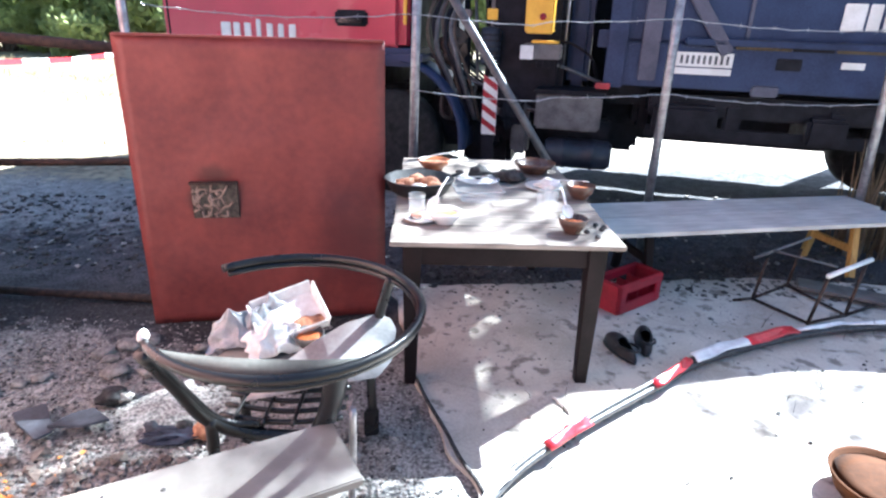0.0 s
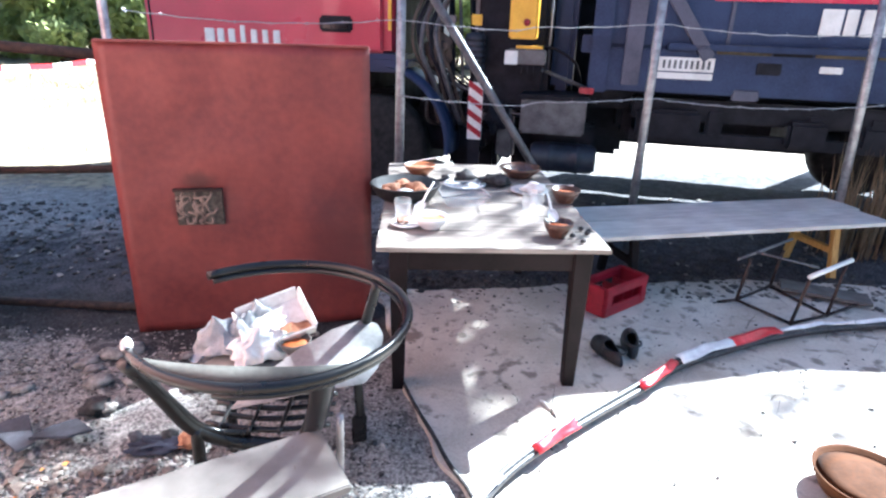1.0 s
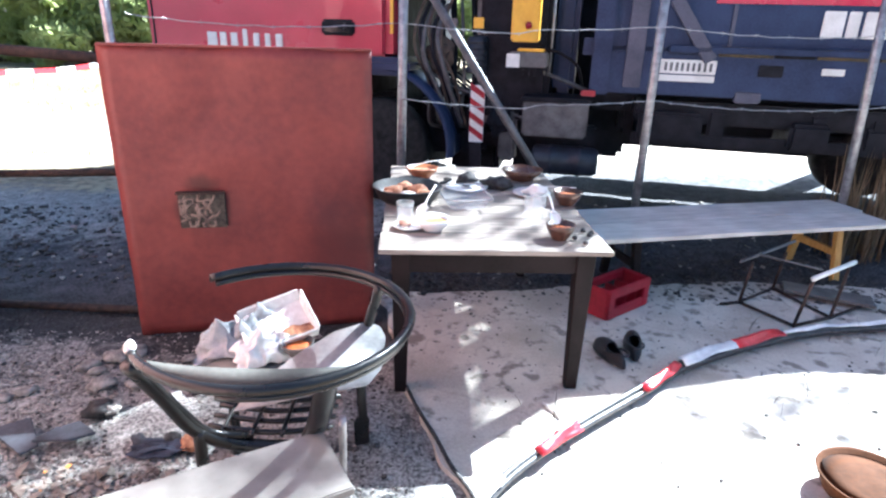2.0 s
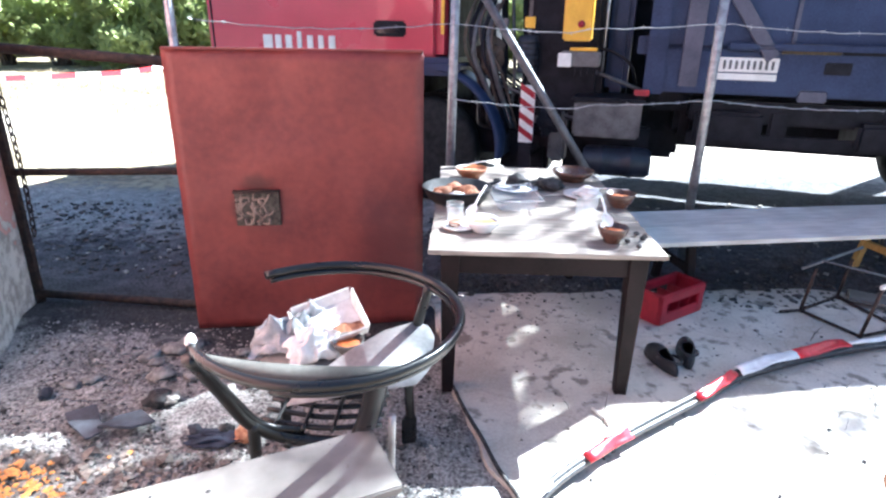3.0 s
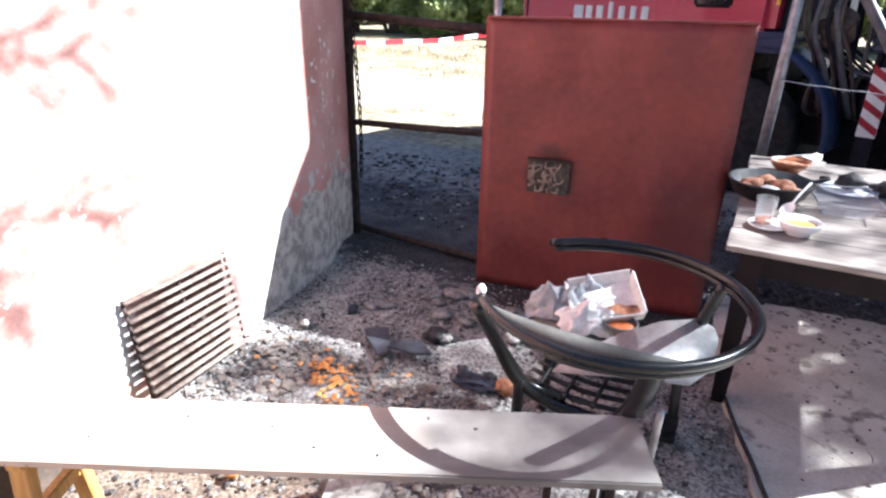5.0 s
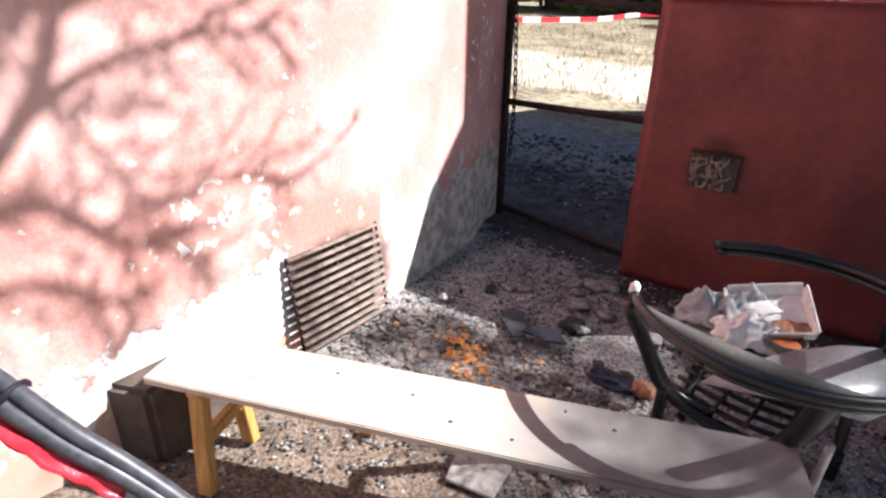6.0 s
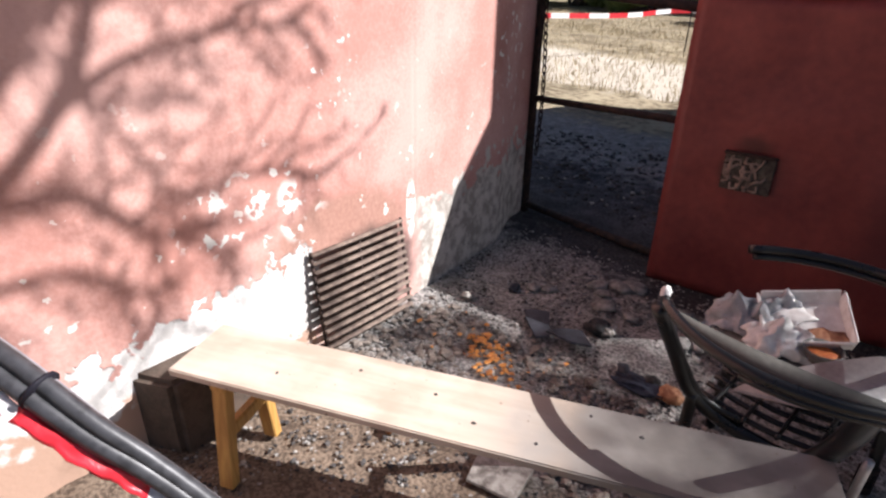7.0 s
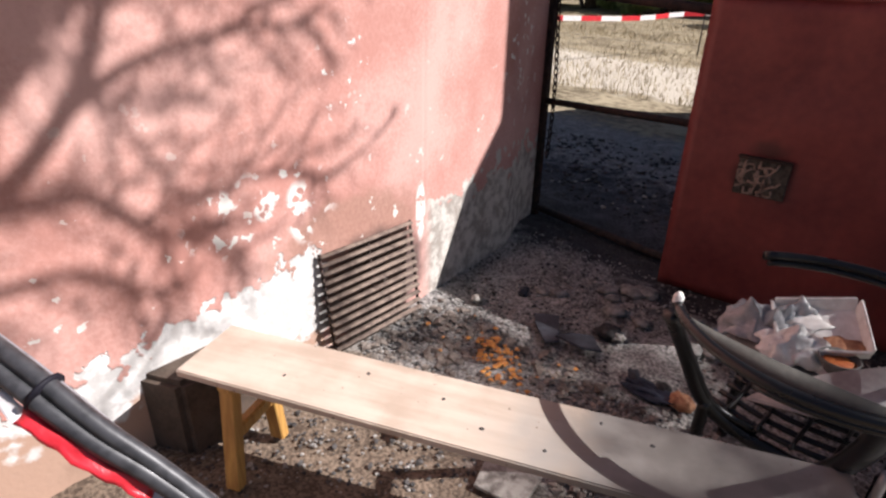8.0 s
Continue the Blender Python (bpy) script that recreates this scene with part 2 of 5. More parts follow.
M = {
    "ground": ground_material(), "yard": yard_material(), "wall": wall_material(),
    "table": wood_material("bleached_table_boards", (0.35, 0.30, 0.26), (0.16, 0.13, 0.11), 0),
    "tableleg": mat("dark_brown_paint", (0.012, 0.006, 0.007), (0.005, 0.003, 0.003), 0.7, scale=6, bump=0.15),
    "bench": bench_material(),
    "plank": wood_material("grey_weathered_plank", (0.74, 0.69, 0.63), (0.46, 0.42, 0.38), 0),
    "trestle": wood_material("yellow_pine", (0.62, 0.36, 0.10), (0.40, 0.20, 0.05), 2),
    "panel": mat("oxide_red_paint", (0.215, 0.042, 0.034), (0.085, 0.012, 0.014), 0.5, scale=2.4, fine=22, bump=0.5, mix=0.9),
    "rust": mat("dark_rusty_steel", (0.055, 0.030, 0.022), (0.014, 0.011, 0.010), 0.75, metal=0.2, scale=25),
    "vent": mat("sooty_cast_iron", (0.09, 0.08, 0.065), (0.03, 0.026, 0.022), 0.6, metal=0.4, scale=30),
    "black": mat("scorched_black_lacquer", (0.009, 0.008, 0.008), (0.003, 0.003, 0.003), 0.30, scale=9, bump=0.05, coat=0.05),
    "galv": mat("galvanised_pipe", (0.42, 0.41, 0.42), (0.26, 0.25, 0.26), 0.45, metal=0.75, scale=20),
    "wire": mat("barbed_wire_steel", (0.50, 0.50, 0.52), (0.3, 0.3, 0.32), 0.45, metal=0.7, scale=40),
    "cabred": mat("glossy_red_truck_paint", (0.52, 0.022, 0.070), (0.42, 0.017, 0.055), 0.3, scale=2, bump=0.0, coat=0.5),
    "blue": mat("dull_blue_truck_paint", (0.037, 0.054, 0.120), (0.021, 0.031, 0.074), 0.4, scale=3, bump=0.05),
    "tank": mat("grimy_navy_tank", (0.030, 0.033, 0.050), (0.016, 0.018, 0.028), 0.45, scale=9, bump=0.05),
    "steelblue": mat("scuffed_blue_grey_steel", (0.085, 0.085, 0.13), (0.05, 0.052, 0.085), 0.5, scale=5, bump=0.1),
    "ochre": mat("dirty_ochre_steel", (0.11, 0.085, 0.045), (0.045, 0.036, 0.025), 0.8, scale=7),
    "hosebrown": mat("dusty_brown_hose", (0.10, 0.075, 0.06), (0.05, 0.036, 0.03), 0.7, scale=9),
    "chassis": mat("greasy_black_chassis", (0.014, 0.013, 0.020), (0.006, 0.006, 0.010), 0.6, scale=9),
    "steelgrey": mat("grimy_grey_steel", (0.14, 0.14, 0.15), (0.07, 0.07, 0.075), 0.5, metal=0.3, scale=9),
    "rubber": mat("dusty_tyre_rubber", (0.035, 0.034, 0.034), (0.016, 0.016, 0.016), 0.85, scale=12),
    "white": mat("dirty_white_paint", (0.80, 0.79, 0.78), (0.66, 0.65, 0.63), 0.5, scale=9, bump=0.03),
    "red": mat("signal_red_plastic", (0.38, 0.012, 0.030), (0.24, 0.008, 0.020), 0.4, scale=6, bump=0.05),
    "yellow": mat("yellow_enamel", (0.80, 0.46, 0.03), (0.68, 0.36, 0.02), 0.4, scale=9, bump=0.03),
    "tapewhite": mat("white_barrier_film", (0.82, 0.80, 0.80), (0.66, 0.64, 0.64), 0.35, scale=20, bump=0.3),
    "tapered": mat("red_barrier_film", (0.66, 0.030, 0.045), (0.50, 0.02, 0.03), 0.35, scale=20, bump=0.3),
    "cable": mat("grey_black_cable_sheath", (0.055, 0.055, 0.060), (0.025, 0.025, 0.028), 0.45, scale=30, bump=0.05),
    "cable2": mat("pale_grey_cable_sheath", (0.30, 0.29, 0.31), (0.2, 0.2, 0.21), 0.4, scale=30, bump=0.05),
    "clay": mat("glazed_terracotta", (0.36, 0.13, 0.05), (0.22, 0.07, 0.03), 0.35, scale=12, coat=0.3),
    "claydark": mat("dark_glazed_clay", (0.11, 0.05, 0.03), (0.05, 0.025, 0.018), 0.3, scale=12, coat=0.4),
    "yellowfood": mat("yellow_leftovers", (0.62, 0.36, 0.06), (0.42, 0.20, 0.03), 0.5, scale=40, fine=150, bump=0.5),
    "brownclay": mat("dark_brown_clay_glaze", (0.070, 0.022, 0.0035), (0.042, 0.014, 0.003), 0.85, scale=9),
    "food": mat("orange_stew", (0.70, 0.24, 0.06), (0.42, 0.09, 0.03), 0.5, scale=45, fine=150, bump=0.6),
    "bread": mat("crusty_food_pieces", (0.50, 0.25, 0.13), (0.27, 0.10, 0.05), 0.7, scale=30, bump=0.6),
    "china": mat("white_china", (0.82, 0.81, 0.79), (0.72, 0.71, 0.69), 0.25, scale=10, bump=0.0),
    "soot": mat("sooty_pan_iron", (0.035, 0.035, 0.038), (0.014, 0.014, 0.015), 0.5, metal=0.3, scale=15),
    "glass": glass_material("drinking_glass", (0.9, 0.93, 0.92)),
    "film": glass_material("clear_plastic_film", (0.92, 0.93, 0.94), 0.25),
    "greyboard": mat("grey_padded_board", (0.17, 0.163, 0.15), (0.085, 0.08, 0.075), 0.6, scale=7, bump=0.15),
    "paper": mat("crumpled_white_paper", (0.80, 0.78, 0.75), (0.62, 0.58, 0.54), 0.7, scale=18, bump=0.4),
    "slate": mat("broken_slate", (0.060, 0.064, 0.080), (0.03, 0.032, 0.040), 0.8, scale=8, bump=0.25),
    "stone": mat("ashy_stones", (0.42, 0.39, 0.35), (0.15, 0.13, 0.115), 0.9, scale=25, bump=0.5),
    "char": mat("charred_lumps", (0.05, 0.045, 0.045), (0.012, 0.011, 0.011), 0.8, scale=25, bump=0.6),
    "peel": mat("orange_peel_scraps", (0.68, 0.30, 0.06), (0.36, 0.12, 0.03), 0.6, scale=25, bump=0.4),
    "shoe": mat("black_rubber_clog", (0.020, 0.020, 0.024), (0.011, 0.011, 0.013), 0.5, scale=12, bump=0.1),
    "bark": mat("rough_tree_bark", (0.16, 0.11, 0.075), (0.06, 0.04, 0.03), 0.9, scale=12, bump=1.0),
    "leaf": mat("dusty_olive_leaves", (0.29, 0.33, 0.13), (0.13, 0.16, 0.06), 0.7, scale=1.2, fine=9, bump=0.0),
    "straw": mat("dry_straw_blades", (0.46, 0.38, 0.24), (0.32, 0.25, 0.145), 0.9, scale=3, bump=0.0),
    "block": mat("brown_cement_block", (0.11, 0.078, 0.058), (0.055, 0.04, 0.03), 0.9, scale=10, bump=0.5),
    "rag": mat("dark_blue_rag", (0.03, 0.036, 0.06), (0.012, 0.014, 0.024), 0.9, scale=18, bump=0.6),
    "dark": mat("tinted_cab_glass", (0.012, 0.014, 0.018), (0.008, 0.009, 0.012), 0.1, scale=3, bump=0.0),
}



def let_light_through(m, share):
    """Thin leaves: part of the light passes through."""
    n, l = m.node_tree.nodes, m.node_tree.links
    bsdf, out = n["Principled BSDF"], n["Material Output"]
    tr, mx = n.new("ShaderNodeBsdfTranslucent"), n.new("ShaderNodeMixShader")
    tr.inputs[0].default_value = (0.50, 0.55, 0.24, 1)
    mx.inputs[0].default_value = share
    l.new(bsdf.outputs[0], mx.inputs[1])
    l.new(tr.outputs[0], mx.inputs[2])
    l.new(mx.outputs[0], out.inputs[0])


M["grille"] = mat("ashy_grill_steel", (0.29, 0.22, 0.175), (0.12, 0.085, 0.07), 0.8, metal=0.15, scale=14, bump=0.4)
let_light_through(M["leaf"], 0.6)
M["bagfilm"] = mat("cloudy_plastic_film", (0.70, 0.70, 0.71), (0.52, 0.52, 0.54), 0.2, scale=22, fine=90, bump=0.2)
M["bagfilm"].node_tree.nodes["Principled BSDF"].inputs["Transmission Weight"].default_value = 0.55


def dark_mark(m, at, size, colour):
    """A darker area with a soft ragged edge on a painted sheet, such as a smoke stain."""
    n, l = m.node_tree.nodes, m.node_tree.links
    bsdf = n["Principled BSDF"]
    old = bsdf.inputs["Base Color"].links[0].from_socket
    tc, mp = n.new("ShaderNodeTexCoord"), n.new("ShaderNodeMapping")
    l.new(tc.outputs["Object"], mp.inputs["Vector"])
    mp.vector_type = "TEXTURE"
    mp.inputs["Location"].default_value = at
    mp.inputs["Scale"].default_value = size
    ln = n.new("ShaderNodeVectorMath")
    ln.operation = "LENGTH"
    l.new(mp.outputs[0], ln.inputs[0])
    ragged_ = val(n, l, "MULTIPLY_ADD", noise_tex(n, l, tc.outputs["Object"], 9.0, 5), 0.9, ln.outputs["Value"])
    l.new(blend(n, l, val(n, l, "MULTIPLY", step(n, l, ragged_, 1.35, 0.55), 0.75), old, colour), bsdf.inputs["Base Color"])


# smoke stains above and beside the vent
dark_mark(M["panel"], (-0.24, 0.0, 0.84), (0.13, 1.0, 0.09), (0.05, 0.014, 0.012))
dark_mark(M["panel"], (-0.36, 0.0, 0.70), (0.06, 1.0, 0.12), (0.06, 0.014, 0.012))
# broad darkening of the panel's lower right, put into its paint colour
dark_mark(M["panel"], (0.45, 0.0, 0.45), (0.35, 1.0, 0.55), (0.07, 0.012, 0.016))
for key in ("blue", "chassis", "tableleg", "rubber", "brownclay"):
    M[key].node_tree.nodes["Principled BSDF"].inputs["Specular IOR Level"].default_value = 0.2

# ---- building helpers ----
def part(name, bm, material, parent=None, label="", smooth=False):
    me = bpy.data.meshes.new(name)
    bm.normal_update()
    bm.to_mesh(me)
    bm.free()
    for p in me.polygons:
        p.use_smooth = smooth
    me.materials.append(M[material])
    ob = new(name, me)
    ob.parent = parent
    if label:
        ob["label"] = label
    return ob


def thing(name, x, y, z, turn=0.0, label="", category="", group="", kind=""):
    ob = new(name)
    ob.matrix_world = pose(x, y, z, 0, 0, turn)
    ob.empty_display_size = 0.1
    return tagged(ob, label, category, group, kind)


def box(cx, cy, cz, sx, sy, sz, bevel=0.004, rot=None, bm=None):
    """A bevelled box by centre and full sizes, added to bm."""
    one = bmesh.new()
    bmesh.ops.create_cube(one, size=1.0)
    bmesh.ops.scale(one, vec=(sx, sy, sz), verts=one.verts)
    if bevel:
        bmesh.ops.bevel(one, geom=one.edges[:], offset=min(bevel, 0.45 * min(sx, sy, sz)), segments=2, affect="EDGES")
    m = Matrix.Translation((cx, cy, cz)) @ (rot or Matrix.Identity(4))
    bmesh.ops.transform(one, matrix=m, verts=one.verts)
    return merge(bm, one)


def merge(bm, one):
    if bm is None:
        return one
    me = bpy.data.meshes.new("tmp")
    one.to_mesh(me)
    one.free()
    bm.from_mesh(me)
    bpy.data.meshes.remove(me)
    return bm


def smooth_line(points, steps=8):
    """Catmull-Rom through points."""
    p = [Vector(q) for q in points]
    p = [2 * p[0] - p[1]] + p + [2 * p[-1] - p[-2]]
    out = []
    for i in range(1, len(p) - 2):
        for k in range(steps):
            t = k / steps
            a, b, c, d = p[i - 1], p[i], p[i + 1], p[i + 2]
            out.append(0.5 * (2 * b + (c - a) * t + (2 * a - 5 * b + 4 * c - d) * t * t + (3 * b - a - 3 * c + d) * t ** 3))
    out.append(p[-2])
    return out


def tube(points, r, sides=10, bm=None, ends=True, flat=1.0):
    """A tube along points; r a number or one a point; flat squashes it across."""
    bm = bm or bmesh.new()
    pts = [Vector(p) for p in points]
    rs = [r] * len(pts) if isinstance(r, (int, float)) else r
    rings, side = [], None
    for i, p in enumerate(pts):
        d = (pts[min(i + 1, len(pts) - 1)] - pts[max(i - 1, 0)]).normalized()
        if side is None:
            side = d.cross(Vector((0, 0, 1)))
            side = side.normalized() if side.length > 0.05 else Vector((1, 0, 0))
        side = (side - d * side.dot(d)).normalized()
        up = side.cross(d)
        rings.append([bm.verts.new(p + rs[i] * (math.cos(a) * side + flat * math.sin(a) * up)) for a in (2 * math.pi * k / sides for k in range(sides))])
    for a, b in zip(rings, rings[1:]):
        for k in range(sides):
            bm.faces.new((a[k], a[(k + 1) % sides], b[(k + 1) % sides], b[k]))
    if ends:
        bm.faces.new(rings[0][::-1])
        bm.faces.new(rings[-1])
    return bm


def lathe(profile, sides=28, bm=None):
    """A turned shape from (radius, height) pairs."""
    bm = bm or bmesh.new()
    rings = []
    for r, h in profile:
        rings.append([bm.verts.new((max(r, 1e-4) * math.cos(a), max(r, 1e-4) * math.sin(a), h)) for a in (2 * math.pi * k / sides for k in range(sides))])
    for a, b in zip(rings, rings[1:]):
        for k in range(sides):
            bm.faces.new((a[k], a[(k + 1) % sides], b[(k + 1) % sides], b[k]))
    bm.faces.new(rings[0][::-1])
    bm.faces.new(rings[-1])
    return bm


def prism(outline, z0, z1, bm=None, bevel=0.0):
    """An upright prism over a plan outline (counter-clockwise)."""
    one = bmesh.new()
    f = one.faces.new([one.verts.new((x, y, z0)) for x, y in outline])
    got = bmesh.ops.extrude_face_region(one, geom=[f])
    bmesh.ops.translate(one, vec=(0, 0, z1 - z0), verts=[v for v in got["geom"] if isinstance(v, bmesh.types.BMVert)])
    bmesh.ops.recalc_face_normals(one, faces=one.faces[:])
    if bevel:
        bmesh.ops.bevel(one, geom=one.edges[:], offset=bevel, segments=2, affect="EDGES")
    return merge(bm, one)


def lump(r, seed, squash=(1, 1, 1), rough=0.35, sub=2, bm=None, at=(0, 0, 0)):
    """An uneven rounded lump."""
    one = bmesh.new()
    bmesh.ops.create_icosphere(one, subdivisions=sub, radius=1.0)
    for v in one.verts:
        v.co *= r * (1 + rough * noise.noise(v.co * 1.7 + Vector((seed * 3.1, seed, 0))))
        v.co = Vector((v.co.x * squash[0] + at[0], v.co.y * squash[1] + at[1], v.co.z * squash[2] + at[2]))
    return merge(bm, one)


def joined(name, verts, faces, material, parent=None, label="", category="", kind=""):
    me = bpy.data.meshes.new(name)
    me.from_pydata([tuple(v) for v in verts], [], faces)
    me.materials.append(M[material])
    ob = new(name, me)
    ob.parent = parent
    return tagged(ob, label, category, "", kind)


RNG = np.random.default_rng(7)

# ---- ground, yard floor, wall ----
def build_ground():
    s = np.sinh(np.linspace(-7.2, 7.2, 261)) / np.sinh(7.2) * 600
    t = s + 1.8
    verts, faces = [], []
    for y in t:
        for x in s:
            r = math.hypot(x, y - 1.8)
            h = 0.02 * noise.noise(Vector((x * 3, y * 3, 0))) + 0.012 * noise.noise(Vector((x * 11, y * 11, 3)))
            h *= 1.0 if r < 6 else max(0.0, 1 - (r - 6) / 4)
            h += 0.10 * noise.noise(Vector((x * 0.4, y * 0.4, 8))) * min(1, max(0, (y - 6) / 4))
            h += 2.2 * min(1, max(0, (y - 22) / 30)) ** 2
            verts.append((x, y, h - 0.015))
    k = len(s)
    for j in range(k - 1):
        for i in range(k - 1):
            a = j * k + i
            faces.append((a, a + 1, a + k + 1, a + k))
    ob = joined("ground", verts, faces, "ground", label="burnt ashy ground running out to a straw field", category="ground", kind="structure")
    for p in ob.data.polygons:
        p.use_smooth = True


build_ground()
def ragged(outline, step_, amount):
    """The outline cut into short lengths and pushed in and out unevenly."""
    out = []
    for (x0, y0), (x1, y1) in zip(outline, outline[1:] + outline[:1]):
        k = max(1, int(math.hypot(x1 - x0, y1 - y0) / step_))
        for i in range(k):
            x, y = x0 + (x1 - x0) * i / k, y0 + (y1 - y0) * i / k
            out.append((x + amount * noise.noise(Vector((x * 6, y * 6, 1))), y + amount * noise.noise(Vector((x * 6, y * 6, 5)))))
    return out


floor = part("floor", prism(ragged([(0.33, 1.0), (6.0, 0.6), (6.0, 3.55), (2.2, 3.75), (0.9, 3.60), (-0.28, 3.45), (-0.07, 2.34), (0.17, 1.72), (0.30, 1.3)], 0.06, 0.035), -0.06, 0.018), "yard")
tagged(floor, "pale dusty cement yard floor with a broken edge", "floor", "", "structure")
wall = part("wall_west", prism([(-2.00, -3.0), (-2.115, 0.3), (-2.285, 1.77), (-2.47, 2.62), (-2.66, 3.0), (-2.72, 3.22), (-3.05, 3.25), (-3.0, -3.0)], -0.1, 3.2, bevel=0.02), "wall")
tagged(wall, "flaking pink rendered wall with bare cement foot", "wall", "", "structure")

# ---- truck ----
TRUCK = thing("truck", 0.5, 5.4, 0.0, -15.0, "red and dark blue skip truck parked behind the wire fence", "truck")


def skip_shape():
    """Skip body, low at the front; its unseen hump and raked tail are shaped to cast the yard's shade edge."""
    bm = bmesh.new()
    side = [(0.9, 1.52), (6.9, 1.52), (6.9, 1.75), (3.75, 2.6), (3.2, 3.1), (2.9, 3.3), (2.6, 3.3), (2.2, 2.65), (1.75, 2.3), (0.9, 2.2)]
    f = bm.faces.new([bm.verts.new((s_, 0.0, z)) for s_, z in side])
    got = bmesh.ops.extrude_face_region(bm, geom=[f])
    bmesh.ops.translate(bm, vec=(0, 2.4, 0), verts=[v for v in got["geom"] if isinstance(v, bmesh.types.BMVert)])
    bmesh.ops.recalc_face_normals(bm, faces=bm.faces[:])
    bmesh.ops.bevel(bm, geom=bm.edges[:], offset=0.02, segments=2, affect="EDGES")
    return bm


def ribbed_canister(x, y, z, r, h):
    """An upright canister with ribs round it."""
    rings = [(0.02, 0.0), (r * 0.9, 0.0)]
    for k in range(6):
        a = h * (0.04 + 0.15 * k)
        rings += [(r, a), (r, a + 0.08 * h), (r * 0.93, a + 0.09 * h), (r * 0.93, a + 0.14 * h)]
    bm = lathe(rings + [(r * 0.8, h * 0.97), (0.02, h)], 24)
    bmesh.ops.translate(bm, vec=(x, y, z), verts=bm.verts)
    return bm


def build_truck():
    T = TRUCK
    part("cab", box(-2.16, 1.15, 2.10, 2.56, 2.3, 1.55, 0.08), "cabred", T, "glossy red truck cab")
    part("cab_sill", box(-2.3, 1.15, 1.16, 2.2, 2.2, 0.32, 0.04), "chassis", T)
    part("cab_window", box(-2.0, 0.0, 2.35, 1.0, 0.03, 0.9, 0.03), "dark", T, "dark tinted cab window")
    h = part("door_handle", box(-1.38, -0.004, 1.62, 0.32, 0.05, 0.14, 0.02), "chassis", T, "recessed black door handle")
    part("grip", box(-1.38, -0.034, 1.60, 0.24, 0.02, 0.04, 0.008), "dark", h)
    for i, (w, hh) in enumerate([(0.15, 0.13), (0.10, 0.13), (0.10, 0.13), (0.07, 0.165), (0.09, 0.13), (0.08, 0.13), (0.10, 0.13)]):
        part("lettering_bar", box(-2.69 + 0.118 * i, -0.004, 1.418 + hh / 2, w * 0.72, 0.012, hh, 0.006), "white", T, "white bar of painted lettering")
    part("cab_seam", box(-3.33, -0.002, 2.0, 0.02, 0.01, 1.5, 0.003), "chassis", T)
    part("yellow_strip", box(-0.86, -0.02, 1.75, 0.03, 0.02, 0.34, 0.003), "yellow", T)
    # wheels
    for s, d in ((-1.05, 0.22), (3.9, 0.22), (5.2, 0.22), (-1.05, 2.1), (3.9, 2.1)):
        one = lathe([(0.28, -0.13), (0.47, -0.14), (0.5, -0.09), (0.5, 0.09), (0.47, 0.14), (0.28, 0.13)], 40)
        bmesh.ops.rotate(one, matrix=Matrix.Rotation(radians(90), 3, "X"), verts=one.verts)
        bmesh.ops.translate(one, vec=(s, d, 0.5), verts=one.verts)
        w = part("wheel", one, "rubber", T, "dusty black truck tyre", True)
        rim = lathe([(0.29, -0.155), (0.27, -0.10), (0.12, -0.06), (0.12, -0.12), (0.0, -0.125)], 28)
        bmesh.ops.rotate(rim, matrix=Matrix.Rotation(radians(90), 3, "X"), verts=rim.verts)
        bmesh.ops.scale(rim, vec=(1, -1, 1), verts=rim.verts)
        bmesh.ops.reverse_faces(rim, faces=rim.faces[:])
        bmesh.ops.rotate(rim, matrix=Matrix.Rotation(radians(180), 3, "Z"), verts=rim.verts)
        bmesh.ops.translate(rim, vec=(s, d, 0.5), verts=rim.verts)
        part("rim", rim, "steelgrey", w, "", True)
    # mudguard
    bm = bmesh.new()
    ring = []
    for k in range(25):
        a = radians(-5 + 190 * k / 24)
        c, s_ = math.cos(a), math.sin(a)
        ring.append([bm.verts.new((-1.05 + r * c, d, 0.56 + r * s_)) for r, d in ((0.72, -0.02), (0.76, -0.02), (0.76, 0.45), (0.72, 0.45))])
    for a, b in zip(ring, ring[1:]):
        for k in range(4):
            bm.faces.new((a[k], a[(k + 1) % 4], b[(k + 1) % 4], b[k]))
    bmesh.ops.recalc_face_normals(bm, faces=bm.faces[:])
    part("mudguard", bm, "blue", T, "curved blue mudguard over the wheel", True)
    part("mudguard_top", box(-0.95, 0.2, 1.30, 0.5, 0.5, 0.16, 0.05), "blue", T)
    # chassis and hoist gear between cab and skip
    part("chassis_rail", box(1.9, 0.9, 0.86, 7.6, 0.12, 0.26, 0.01), "chassis", T)
    part("chassis_rail", box(1.9, 1.7, 0.86, 7.6, 0.12, 0.26, 0.01), "chassis", T)
    part("hoist_frame", box(0.25, 1.4, 1.95, 1.0, 1.4, 2.2, 0.03), "chassis", T)
    # mast carried up out of view to shade the wall's far end
    part("shade_mast", box(0.22, 0.54, 3.38, 0.66, 0.67, 5.0, 0.06), "chassis", T, "tall mast added behind the cab to shade the wall")
    # bar added beside the mast to close a gap that let sun through
    part("shade_bar", box(0.66, 0.55, 3.1, 0.20, 0.3, 4.0, 0.05), "blue", T)
    part("cab_back", box(-0.84, 1.2, 2.0, 0.10, 2.0, 2.3, 0.02), "chassis", T, "grimy black rear of the cab")
    part("hoist_backing", box(0.72, 1.7, 1.9, 0.5, 1.0, 2.4, 0.03), "chassis", T)
    # unseen box added to block sun between cab and mast
    part("cab_shade_box", box(-0.55, 0.95, 2.75, 0.56, 1.7, 1.45, 0.05), "chassis", T)
